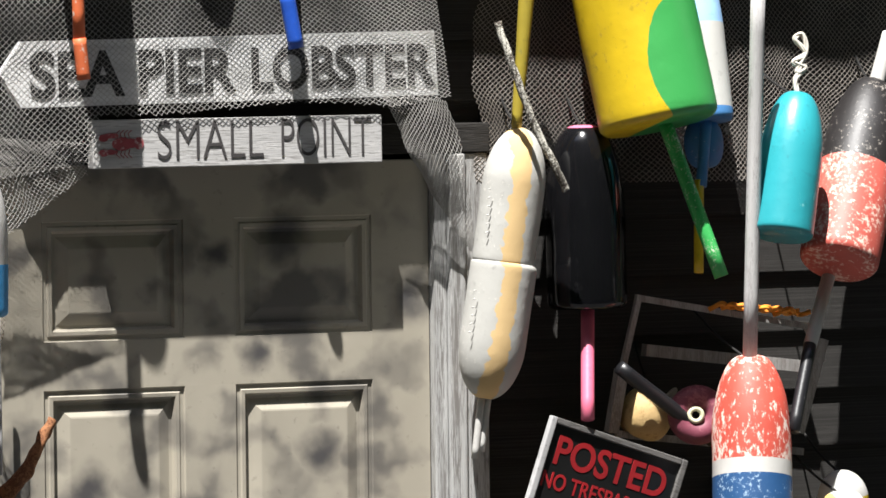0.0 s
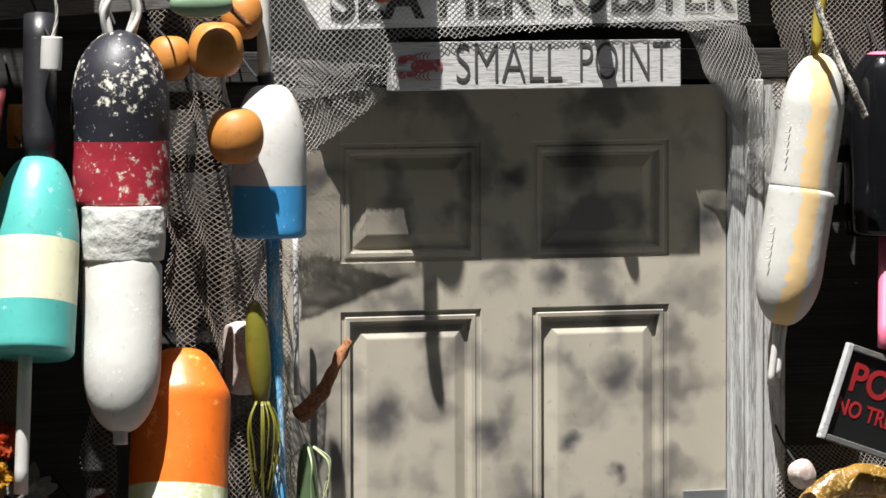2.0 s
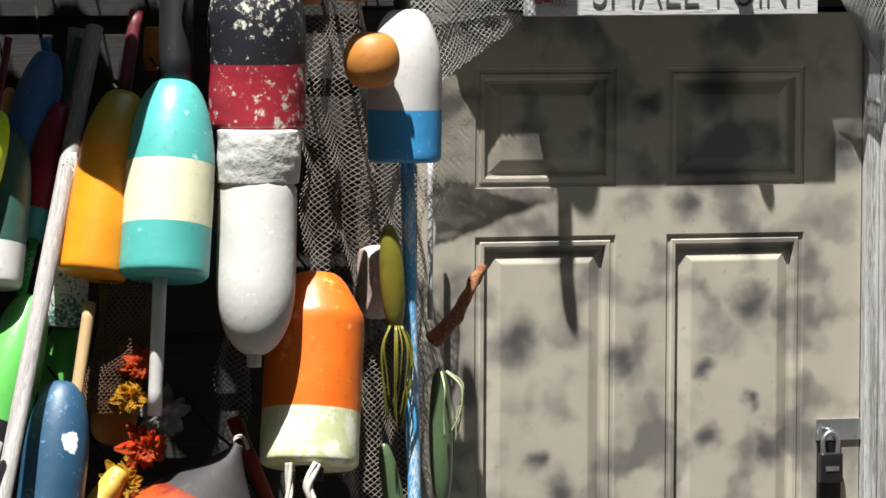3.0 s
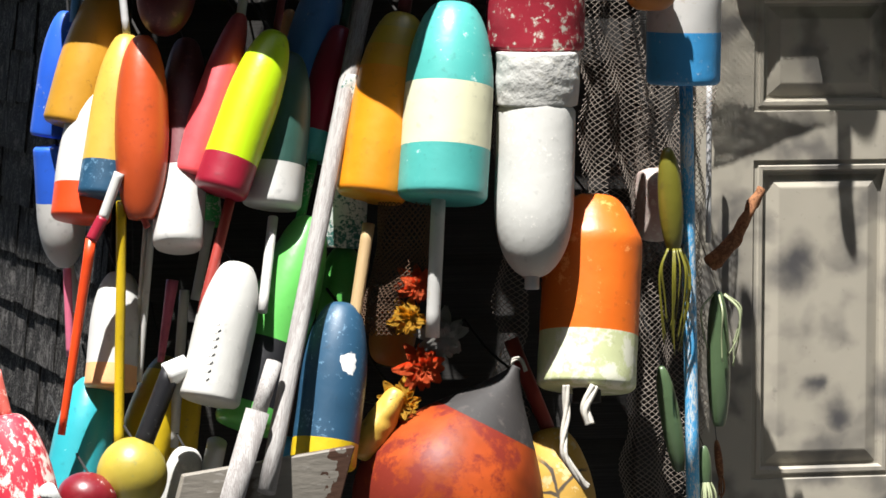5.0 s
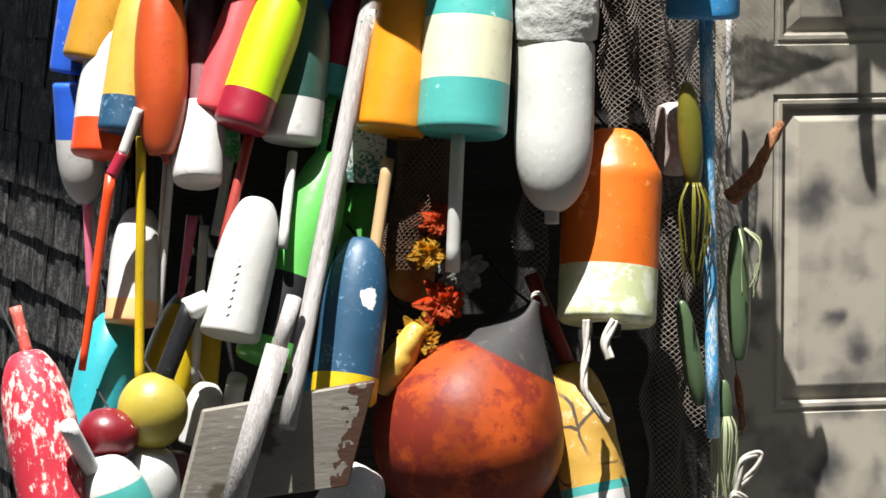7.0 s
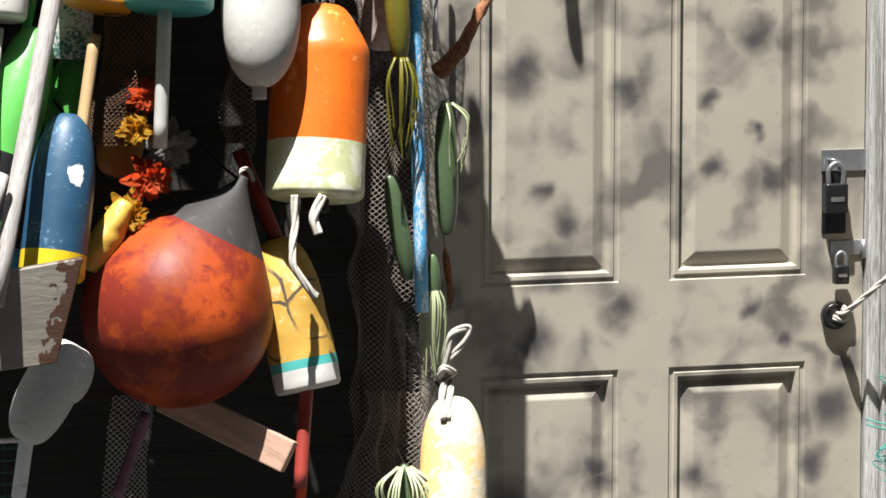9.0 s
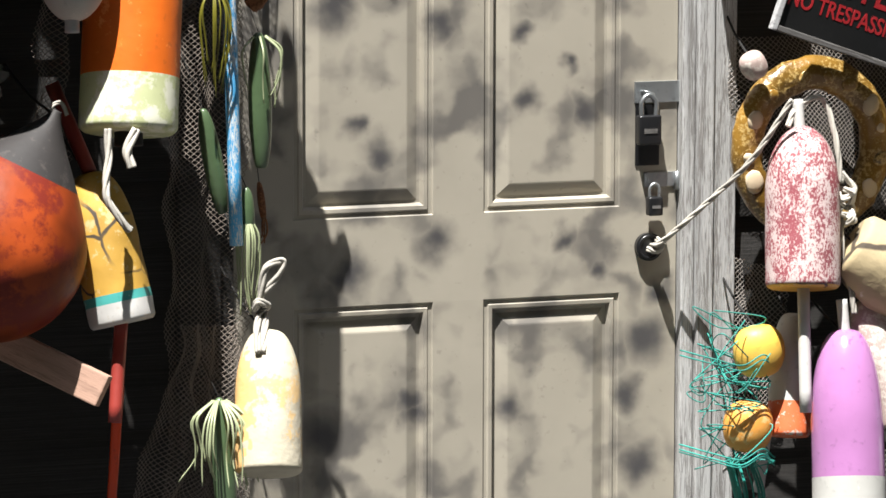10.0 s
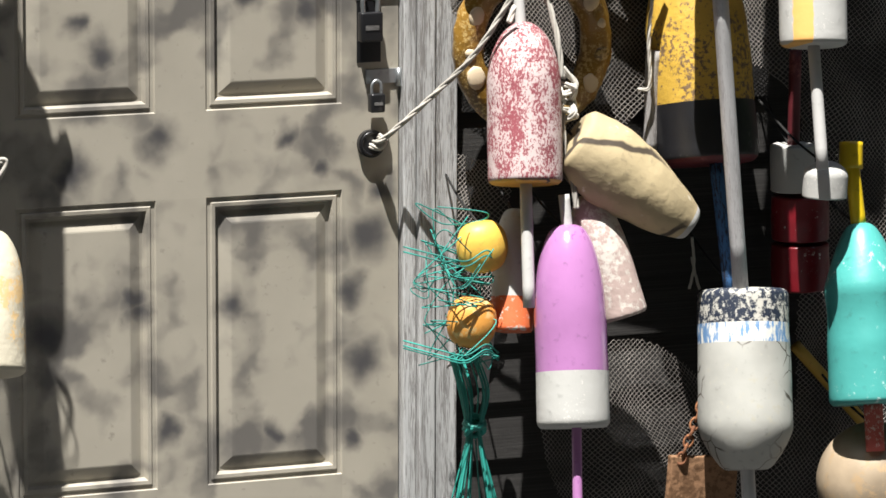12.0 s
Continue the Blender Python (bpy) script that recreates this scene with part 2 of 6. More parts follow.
def part(name, bm, material, parent, label="", smooth=True, m=None):
    ob = mesh_ob(name, bm, material, smooth)
    ob.parent = parent
    if m is not None:
        ob.matrix_basis = m
    if label:
        ob["label"] = label
    return ob


def thing(name, at, label, category, group=""):
    ob = new(name)
    ob.empty_display_size = 0.05
    ob.location = at
    return tagged(ob, label, category, group)


def box(bm, lo, hi, bevel=0.0):
    lo, hi = Vector(lo), Vector(hi)
    got = bmesh.ops.create_cube(bm, size=1.0, matrix=Matrix.Translation((lo + hi) / 2) @ Matrix.Diagonal((*(hi - lo), 1)))
    if bevel:
        edges = list({e for v in got["verts"] for e in v.link_edges})
        bmesh.ops.bevel(bm, geom=edges, offset=bevel, segments=2, affect="EDGES", profile=0.6)
    return bm


def tube(bm, pts, r, segs=8, r_end=None, caps=True):
    """A round bar along a line of points."""
    pts = [Vector(p) for p in pts]
    rings, side = [], None
    for i, p in enumerate(pts):
        d = (pts[min(i + 1, len(pts) - 1)] - pts[max(i - 1, 0)]).normalized()
        if side is None:
            side = d.orthogonal().normalized()
        side = (side - d * side.dot(d)).normalized()
        up = d.cross(side)
        k = i / max(1, len(pts) - 1)
        rr = r if r_end is None else r + (r_end - r) * k
        rings.append([bm.verts.new(p + (side * math.cos(a) + up * math.sin(a)) * rr) for a in (2 * math.pi * j / segs for j in range(segs))])
    for a, b in zip(rings, rings[1:]):
        for j in range(segs):
            bm.faces.new((a[j], a[(j + 1) % segs], b[(j + 1) % segs], b[j]))
    if caps and segs > 2:
        bm.faces.new(rings[0][::-1])
        bm.faces.new(rings[-1])
    return bm


def bend(pts, n=6):
    """A smooth line through a few points."""
    pts = [Vector(p) for p in pts]
    if len(pts) < 3:
        return [pts[0].lerp(pts[-1], k / n) for k in range(n + 1)]
    ext = [2 * pts[0] - pts[1], *pts, 2 * pts[-1] - pts[-2]]
    out = []
    for a, b, c, d in zip(ext, ext[1:], ext[2:], ext[3:]):
        for k in range(n):
            t = k / n
            out.append(0.5 * (2 * b + (c - a) * t + (2 * a - 5 * b + 4 * c - d) * t * t + (3 * b - a - 3 * c + d) * t ** 3))
    return out + [pts[-1]]


def rope_mesh(bm, pts, r, twist=55.0):
    """Three strands laid round one another."""
    line = bend(pts, 14)
    length, run = 0.0, [0.0]
    for a, b in zip(line, line[1:]):
        length += (b - a).length
        run.append(length)
    for s in range(3):
        strand = []
        for i, p in enumerate(line):
            d = (line[min(i + 1, len(line) - 1)] - line[max(i - 1, 0)]).normalized()
            u = d.cross(Vector((0.31, 0.9, 0.29))).normalized()
            a = run[i] * twist / (r / 0.005) + s * 2.094
            strand.append(p + (u * math.cos(a) + d.cross(u) * math.sin(a)) * r * 0.5)
        tube(bm, strand, r * 0.58, 6)
    return bm


SHAPES = dict(
    bullet=lambda u: min(1.0, 0.27 + 0.73 * math.sqrt(max(0, 1 - ((0.5 - min(u, 0.5)) / 0.5) ** 2)) ** 1.05),
    slim=lambda u: min(1.0, 0.18 + 0.82 * math.sqrt(max(0, 1 - ((0.75 - min(u, 0.75)) / 0.75) ** 2)) ** 1.1),
    dome=lambda u: math.sqrt(max(0, 1 - ((0.42 - min(u, 0.42)) / 0.42) ** 2)),
    egg=lambda u: math.sqrt(max(0, 1 - ((0.5 - u) / 0.5) ** 2)) ** 0.62,
    long=lambda u: math.sqrt(max(0, 1 - ((0.52 - u) / 0.52) ** 2)) ** 0.8,
    drop=lambda u: (0.96 if u < 0.55 else 0.96 * math.sqrt(max(0, 1 - ((u - 0.55) / 0.46) ** 2.3))),
    cyl=lambda u: 1.0 - 0.05 * abs(u - 0.5),
    cone=lambda u: 0.42 + 0.58 * min(1, u / 0.22) ** 0.8,
    barrel=lambda u: 0.9 + 0.1 * math.sin(math.pi * u),
    capsule=lambda u: 0.93 + 0.07 * u if u < 0.75 else 0.98 - 0.5 * ((u - 0.75) / 0.25) ** 1.6,
    pear=lambda u: 0.2 + 0.75 * (u / 0.36) ** 0.6 if u < 0.36 else (0.95 - 0.05 * math.sin((u - 0.36) / 0.3 * math.pi) if u < 0.66 else 0.95 + 0.05 * (u - 0.66)),
    bigball=lambda u: 0.05 + 0.95 * math.sin(math.pi / 2 * u / 0.605) ** 1.35 if u < 0.605 else math.sqrt(max(0, 1 - ((u - 0.605) / 0.395) ** 2)),
    ball=lambda u: math.sqrt(max(0, 1 - (2 * u - 1) ** 2)),
    hull=lambda u: 0.78 + 0.22 * math.sin(math.pi * min(1, u / 0.6)) if u < 0.45 else 0.94 - 0.52 * ((u - 0.45) / 0.55) ** 1.5,
)


def lathe(bm, length, r, shape, cuts=(), segs=36, rough=0.006, flat=1.0, seed=0):
    """A turned body with its top at z = length; cuts: where a new colour begins, as shares from the top."""
    f = SHAPES[shape]
    us = sorted({*(k / 30 for k in range(31)), 0.008, 0.02, 0.98, 0.992, *cuts})
    rings = []
    for u in us:
        rad = r * f(u)
        if shape not in ("ball", "egg", "long", "dome", "bigball"):
            e = min(u, 1 - u)
            rad *= 1 - 0.10 * max(0, 1 - e / 0.03) ** 2
        elif shape == "dome" and u > 0.97:
            rad *= 1 - 0.10 * ((u - 0.97) / 0.03) ** 2
        rad = max(rad, r * 0.02)
        ring = []
        for j in range(segs):
            a = 2 * math.pi * j / segs
            p = Vector((math.cos(a), math.sin(a) * flat, 0)) * rad
            q = Vector((p.x * 14 + seed, p.y * 14, u * length * 14))
            k = 1 + rough * 2 * noise.noise(q) + rough * noise.noise(q * 3.1)
            ring.append(bm.verts.new((p.x * k, p.y * k, length * (1 - u))))
        rings.append(ring)
    for i, (a, b) in enumerate(zip(rings, rings[1:])):
        idx = sum(1 for c in cuts if us[i] >= c - 1e-6)
        for j in range(segs):
            bm.faces.new((a[(j + 1) % segs], a[j], b[j], b[(j + 1) % segs])).material_index = idx
    bm.faces.new(rings[0])
    bm.faces.new(rings[-1][::-1]).material_index = len(cuts)
    for fc in bm.faces:
        fc.normal_update()
    return bm


def axis(bot, top):
    """The turn that lays z along the line from bot to top, with x kept to the right."""
    d = (Vector(top) - Vector(bot)).normalized()
    x = Vector((1, 0, 0)) if abs(d.x) < 0.95 else Vector((0, 0, -1))
    x = (x - d * x.dot(d)).normalized()
    return Matrix((x, d.cross(x), d)).transposed().to_4x4()


COUNT = [0]


def buoy(label, top, bot, width, shape, bands, sticks=(), cords=(), hang=0.0, rough=0.006, flat=1.0, marks=(), name="lobster_buoy", category="buoy", group="buoys hung on the wall"):
    """bands: (share from the top at which the colour ends, material). sticks: (end, end, width, material). cords: (points, radius, material)."""
    COUNT[0] += 1
    top, bot = Vector(top), Vector(bot)
    ob = thing(name, bot, label, category, group)
    bm = lathe(bmesh.new(), (top - bot).length, width / 2, shape, [b[0] for b in bands[:-1]], rough=rough, flat=flat, seed=COUNT[0] * 3.7)
    body = part("body", bm, [M[b[1]] for b in bands], ob, m=axis(bot, top))
    for a, b, w, mm in sticks:
        a, b = Vector(a) - bot, Vector(b) - bot
        bm = bmesh.new()
        tube(bm, [Vector((0, 0, k * (b - a).length / 6)) for k in range(7)], w / 2, 14)
        part("stick", bm, M[mm], ob, m=Matrix.Translation(a) @ axis(a, b))
    for pts, r, mm in cords:
        part("cord", rope_mesh(bmesh.new(), [Vector(p) - bot for p in pts], r), M[mm], ob)
    for a, b, n, w, mm in marks:
        for k in range(n):
            p = Vector(a).lerp(Vector(b), k / (n - 1)) - bot
            part("stamped_mark", tube(bmesh.new(), [p + Vector((x * w, (0.001 if mm == "letter" else 0.0035) + 0.0006 * abs(x), 0.0006 * x)) for x in (-0.75, 0.0, 0.75)], 0.0022 if mm == "letter" else 0.0011, 8), M[mm], body, m=axis(bot, top).inverted())
    if hang:
        a = top - bot - (top - bot).normalized() * 0.01
        b = Vector((a.x, 0.005 - bot.y, a.z + hang))
        bm = tube(bmesh.new(), bend([a, a.lerp(b, 0.5) + Vector((0, 0, -0.01)), b], 5), 0.0025, 6)
        part("hanging_cord", bm, M["cord"], ob)
    return ob


def rod(name, label, a, b, width, mm, category="stick", w_end=None, segs=14, group=""):
    a, b = Vector(a), Vector(b)
    bm = tube(bmesh.new(), [Vector((0, 0, k * (b - a).length / 10)) for k in range(11)], width / 2, segs, None if w_end is None else w_end / 2)
    for v in bm.verts:
        k = noise.noise(v.co * 9 + Vector((a.x * 50, 0, 0))) * 0.03 * width
        v.co.x += k
        v.co.y += k
    ob = mesh_ob(name, bm, M[mm])
    ob.matrix_world = Matrix.Translation(a) @ axis(a, b)
    return tagged(ob, label, category, group)


M.update(
    net_rust=mat("rusty_brown_twine", (0.12, 0.065, 0.035), rough=0.9, vary=0.3),
    teal_wire=mat("green_coated_wire", (0.02, 0.12, 0.09), rough=0.5),
    shingle_far=mat("grey_cedar_shingle_rows", (0.016, 0.015, 0.014), (0.13, 0.122, 0.115), 0.36, 0.9, 3, grain=(24, 24, 3.2), bump=1.0, vary=0.4, spec=0.12),
    oldgrey=mat("dark_weathered_shaded_grey", (0.13, 0.125, 0.12), (0.07, 0.065, 0.06), 0.4, 0.85, 12, grain=(0.6, 5, 7)),
    maroon2=mat("maroon_rubber", (0.22, 0.05, 0.08), (0.3, 0.1, 0.12), 0.3, 0.6, 20),
    scrap=mat("split_brown_wood", (0.26, 0.14, 0.07), (0.14, 0.07, 0.03), 0.4, 0.8, 18, bump=0.6),
    camo=mat("mottled_camo_rope", (0.5, 0.48, 0.42), (0.06, 0.05, 0.04), 0.5, 0.9, 60, bump=0.5),
    whitepole=mat("worn_white_pole", (0.533, 0.525, 0.516), (0.35, 0.33, 0.33), 0.3, 0.6, 30, grain=(6, 6, 0.5)),
    paleblue=mat("pale_blue_paint", (0.30, 0.50, 0.75), rough=0.5),
    blackw2=mat("scratched_black_paint", (0.016, 0.014, 0.014), (0.3, 0.27, 0.24), 0.2, 0.5, 30),
    orangew=mat("worn_orange_paint", (0.68, 0.15, 0.05), (0.62, 0.56, 0.48), 0.25, 0.6, 14),
    bluechip=mat("flaking_blue_paint", (0.05, 0.15, 0.34), (0.02, 0.02, 0.03), 0.4, 0.6, 24, grain=(3, 3, 0.6)),
    bluechip2=mat("flaking_pale_blue_paint", (0.14, 0.28, 0.50), (0.70, 0.68, 0.6), 0.5, 0.6, 24, grain=(1, 1, 0.3)),
    crackwhite=mat("crazed_white_paint", (0.422, 0.416, 0.374), (0.432, 0.414, 0.342), 0.2, 0.6, 14, bump=0.12, crack=16.0),
    beigeball=mat("sun_bleached_plastic", (0.40, 0.31, 0.21), (0.4, 0.28, 0.16), 0.35, 0.45, 6, vary=0.2),
)


def painted_shape(name, base, second, test, ragged=0.006):
    """A copy of a paint with a second colour where test, made of maths nodes on the body's own coordinates, is positive."""
    m = M[base].copy()
    m.name = name
    nt = m.node_tree
    n, ln = nt.nodes, nt.links
    b = n["Principled BSDF"]
    old = b.inputs["Base Color"].links[0].from_socket
    tc, sep = n.new("ShaderNodeTexCoord"), n.new("ShaderNodeSeparateXYZ")
    ln.new(tc.outputs["Object"], sep.inputs[0])

    def op(kind, a, c=None):
        x = n.new("ShaderNodeMath")
        x.operation = kind
        for k, v in enumerate((a, c)):
            if v is not None:
                if isinstance(v, (int, float)):
                    x.inputs[k].default_value = v
                else:
                    ln.new(v, x.inputs[k])
        return x.outputs[0]

    val = test(op, sep.outputs[0], sep.outputs[1], sep.outputs[2])
    edge = n.new("ShaderNodeTexNoise")
    edge.inputs["Scale"].default_value = 40.0
    ln.new(tc.outputs["Object"], edge.inputs["Vector"])
    val = op("ADD", val, op("MULTIPLY", op("SUBTRACT", edge.outputs[0], 0.5), ragged))
    fac = n.new("ShaderNodeMapRange")
    fac.inputs["From Min"].default_value, fac.inputs["From Max"].default_value = -0.0008, 0.0008
    ln.new(val, fac.inputs["Value"])
    x = n.new("ShaderNodeMix")
    x.data_type = "RGBA"
    ln.new(fac.outputs[0], x.inputs["Factor"])
    ln.new(old, x.inputs["A"])
    x.inputs["B"].default_value = (*second, 1)
    ln.new(x.outputs["Result"], b.inputs["Base Color"])
    return m


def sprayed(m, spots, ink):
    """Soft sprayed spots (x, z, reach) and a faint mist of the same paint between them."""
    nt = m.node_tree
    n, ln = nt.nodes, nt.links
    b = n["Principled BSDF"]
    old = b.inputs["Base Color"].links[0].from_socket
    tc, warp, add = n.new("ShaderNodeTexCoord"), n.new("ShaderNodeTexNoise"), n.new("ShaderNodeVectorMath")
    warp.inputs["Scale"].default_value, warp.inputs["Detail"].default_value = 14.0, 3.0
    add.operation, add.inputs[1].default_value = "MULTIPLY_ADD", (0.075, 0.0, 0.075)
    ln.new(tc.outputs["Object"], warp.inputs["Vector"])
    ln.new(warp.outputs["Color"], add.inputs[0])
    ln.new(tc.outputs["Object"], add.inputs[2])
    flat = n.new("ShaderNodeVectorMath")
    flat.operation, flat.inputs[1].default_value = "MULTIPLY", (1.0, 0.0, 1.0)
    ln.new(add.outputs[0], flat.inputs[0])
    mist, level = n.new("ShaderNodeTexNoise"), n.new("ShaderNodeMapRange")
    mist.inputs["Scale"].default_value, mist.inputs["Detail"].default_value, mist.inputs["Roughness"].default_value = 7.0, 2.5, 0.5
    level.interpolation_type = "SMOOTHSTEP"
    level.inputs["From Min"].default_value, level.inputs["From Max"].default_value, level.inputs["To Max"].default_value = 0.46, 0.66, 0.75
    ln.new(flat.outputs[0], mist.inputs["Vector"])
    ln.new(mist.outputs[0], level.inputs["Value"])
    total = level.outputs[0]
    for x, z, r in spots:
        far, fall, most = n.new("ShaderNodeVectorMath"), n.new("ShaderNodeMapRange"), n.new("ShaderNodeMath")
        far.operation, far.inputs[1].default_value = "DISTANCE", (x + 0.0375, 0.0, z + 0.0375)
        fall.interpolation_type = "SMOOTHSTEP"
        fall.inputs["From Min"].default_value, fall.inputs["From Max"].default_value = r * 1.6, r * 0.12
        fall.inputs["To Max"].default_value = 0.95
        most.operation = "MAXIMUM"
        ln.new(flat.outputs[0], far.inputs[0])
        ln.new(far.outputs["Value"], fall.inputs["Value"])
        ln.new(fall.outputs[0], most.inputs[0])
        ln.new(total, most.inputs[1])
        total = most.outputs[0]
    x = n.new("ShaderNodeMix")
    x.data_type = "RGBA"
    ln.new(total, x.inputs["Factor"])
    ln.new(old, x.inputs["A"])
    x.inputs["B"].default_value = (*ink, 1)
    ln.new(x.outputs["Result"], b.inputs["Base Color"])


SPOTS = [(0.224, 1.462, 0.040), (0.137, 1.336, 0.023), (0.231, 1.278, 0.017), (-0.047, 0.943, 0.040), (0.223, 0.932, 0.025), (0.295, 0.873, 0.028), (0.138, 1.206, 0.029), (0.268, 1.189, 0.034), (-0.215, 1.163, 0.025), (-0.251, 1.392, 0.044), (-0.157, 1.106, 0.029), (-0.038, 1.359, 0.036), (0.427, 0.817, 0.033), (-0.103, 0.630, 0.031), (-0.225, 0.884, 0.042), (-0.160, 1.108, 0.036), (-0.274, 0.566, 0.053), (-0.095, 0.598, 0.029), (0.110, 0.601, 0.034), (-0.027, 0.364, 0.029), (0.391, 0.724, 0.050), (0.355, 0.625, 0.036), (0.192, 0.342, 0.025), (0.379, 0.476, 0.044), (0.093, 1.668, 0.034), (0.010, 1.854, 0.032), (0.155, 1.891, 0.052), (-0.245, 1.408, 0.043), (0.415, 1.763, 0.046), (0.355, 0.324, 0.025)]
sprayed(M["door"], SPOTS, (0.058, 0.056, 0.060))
M["creamor2"] = painted_shape("cream_foam_stained_orange", "creamor", (0.70, 0.42, 0.17), lambda op, x, y, z: op("SUBTRACT", op("SUBTRACT", -0.040, x), op("MULTIPLY", op("ABSOLUTE", op("SUBTRACT", z, 0.15)), 0.12)), 0.05)
M["navy_splash"] = painted_shape("navy_with_white_splash", "navy", (0.66, 0.66, 0.64), lambda op, x, y, z: op("SUBTRACT", 0.017, op("SQRT", op("ADD", op("POWER", op("SUBTRACT", x, 0.012), 2.0), op("POWER", op("SUBTRACT", z, 0.185), 2.0)))), 0.035)
M["stripe_foam"] = painted_shape("foam_with_orange_stripe", "foam", (0.60, 0.42, 0.20), lambda op, x, y, z: op("SUBTRACT", 0.018, op("ABSOLUTE", op("SUBTRACT", x, -0.010))), 0.03)
M["side_stripe_foam"] = painted_shape("foam_with_orange_side_stripe", "foam", (0.74, 0.42, 0.12), lambda op, x, y, z: op("SUBTRACT", 0.015, op("ABSOLUTE", op("SUBTRACT", x, -0.045))))
M["yellow_green"] = painted_shape("yellow_with_green_oval", "yellow", (0.045, 0.31, 0.075),
    lambda op, x, y, z: op("SUBTRACT", 0.100, op("SQRT", op("ADD", op("POWER", op("SUBTRACT", x, 0.050), 2.0), op("POWER", op("MULTIPLY", op("SUBTRACT", z, 0.10), 0.7), 2.0)))))



def slab(name, label, a, b, d, thick, mm, category, worn=0.003):
    """A board with corner a, along to b, up to d; it reaches back from there."""
    a, b, d = Vector(a), Vector(b), Vector(d)
    x = (b - a).normalized()
    z = ((d - a) - x * (d - a).dot(x)).normalized()
    m = Matrix((x, z.cross(x), z)).transposed().to_4x4()
    bm = box(bmesh.new(), (0, 0, 0), ((b - a).length, thick, (d - a).dot(z)), worn)
    ob = mesh_ob(name, bm, M[mm], False)
    ob.matrix_world = Matrix.Translation(a) @ m
    return tagged(ob, label, category)


def torus(bm, R, r, m=None, n=28, k=10, flat=1.0):
    rings = [[bm.verts.new(((R + r * math.cos(b)) * math.cos(a), (R + r * math.cos(b)) * math.sin(a), r * flat * math.sin(b))) for b in (2 * math.pi * j / k for j in range(k))] for a in (2 * math.pi * i / n for i in range(n))]
    if m is not None:
        for ring in rings:
            for v in ring:
                v.co = m @ v.co
    for i in range(n):
        for j in range(k):
            bm.faces.new((rings[i][j], rings[(i + 1) % n][j], rings[(i + 1) % n][(j + 1) % k], rings[i][(j + 1) % k]))
    return bm


def chain(label, pts, link, mm):
    line = bend(pts, 8)
    ob = thing("chain", line[0], label, "chain")
    run = 0.0
    total = sum((q - p).length for p, q in zip(line, line[1:]))
    k = 0
    for p, q in zip(line, line[1:]):
        seg = (q - p).length
        while run <= seg:
            c = p.lerp(q, run / seg) - line[0]
            turn = axis(p, q) @ Matrix.Rotation(radians(90 * (k % 2) + 30), 4, "Z") @ Matrix.Rotation(radians(90), 4, "X") @ Matrix.Diagonal((0.72, 1, 1, 1))
            part("chain_link", torus(bmesh.new(), link * 0.62, link * 0.17, None, 14, 6), M[mm], ob, m=Matrix.Translation(c) @ turn)
            run += link * 0.92
            k += 1
        run -= seg
    return ob


def squid(label, top, bot, width, mm, tails, reach, tmat, spread=0.02, seed=1):
    """A soft lure: a smooth body, and a skirt of thin tails from its lower end."""
    rg = random.Random(seed)
    top, bot = Vector(top), Vector(bot)
    ob = thing("squid_lure", bot, label, "fishing lure", "lures beside the door")
    part("body", lathe(bmesh.new(), (top - bot).length, width / 2, "long", rough=0.01, segs=18, seed=seed), M[mm], ob, m=axis(bot, top))
    root = (top - bot) * tails[0]
    for k in range(tails[1]):
        a = rg.uniform(0, 6.28)
        o = Vector((math.cos(a), -abs(math.sin(a)), 0))
        ln = reach * rg.uniform(0.7, 1.05)
        pts = [root + o * width * 0.3, root + o * (width * 0.5 + spread * 0.7) + Vector((0, 0, -ln * 0.25)), root + o * (width * 0.3 + spread * rg.uniform(0.6, 1.2)) + Vector((0, 0, -ln * 0.65)), root + o * spread * rg.uniform(0.8, 1.5) + Vector((rg.uniform(-0.008, 0.008), 0, -ln))]
        part("tail", tube(bmesh.new(), bend(pts, 5), 0.0024 if tmat == 'tend' else 0.0017, 6, 0.0012), M[tmat], ob)
    part("line", tube(bmesh.new(), [top - bot, Vector((top.x - bot.x, -0.02 - bot.y, top.z - bot.z + 0.16))], 0.0008, 5), M["cord"], ob)
    return ob


def flower(label, at, r, mm, petals=9, seed=0):
    rg = random.Random(seed)
    ob = thing("cloth_flower", at, label, "artificial flower", "cloth flowers in the crowd")
    for lay in range(3):
        for k in range(petals):
            a = 2 * math.pi * (k + 0.33 * lay) / petals + rg.uniform(-0.2, 0.2)
            ln = r * (1 - 0.22 * lay) * rg.uniform(0.8, 1.1)
            bm = bmesh.new()
            rows = []
            for i in range(5):
                t = i / 4
                w = ln * 0.24 * math.sin(math.pi * (0.12 + 0.8 * t))
                lift = -0.012 * lay - 0.02 * t * rg.uniform(0.3, 1.0) + 0.02 * t * t * (1 - lay * 0.4)
                rows.append([bm.verts.new((ln * t, s * w, -lift + 0.004 * abs(s))) for s in (-1, 0, 1)])
            for p, q in zip(rows, rows[1:]):
                for j in range(2):
                    bm.faces.new((p[j], p[j + 1], q[j + 1], q[j]))
            got = bmesh.ops.solidify(bm, geom=bm.faces[:], thickness=0.0008)
            part("petal", bm, M[mm], ob, m=Matrix.Rotation(radians(90), 4, "X") @ Matrix.Rotation(a, 4, "Z"))
    part("stem", tube(bmesh.new(), [(0, 0.0, 0), (0, 0.05, -0.01), (0, -0.01 - at[1], -0.03)], 0.002, 6), M["lure"], ob)
    return ob


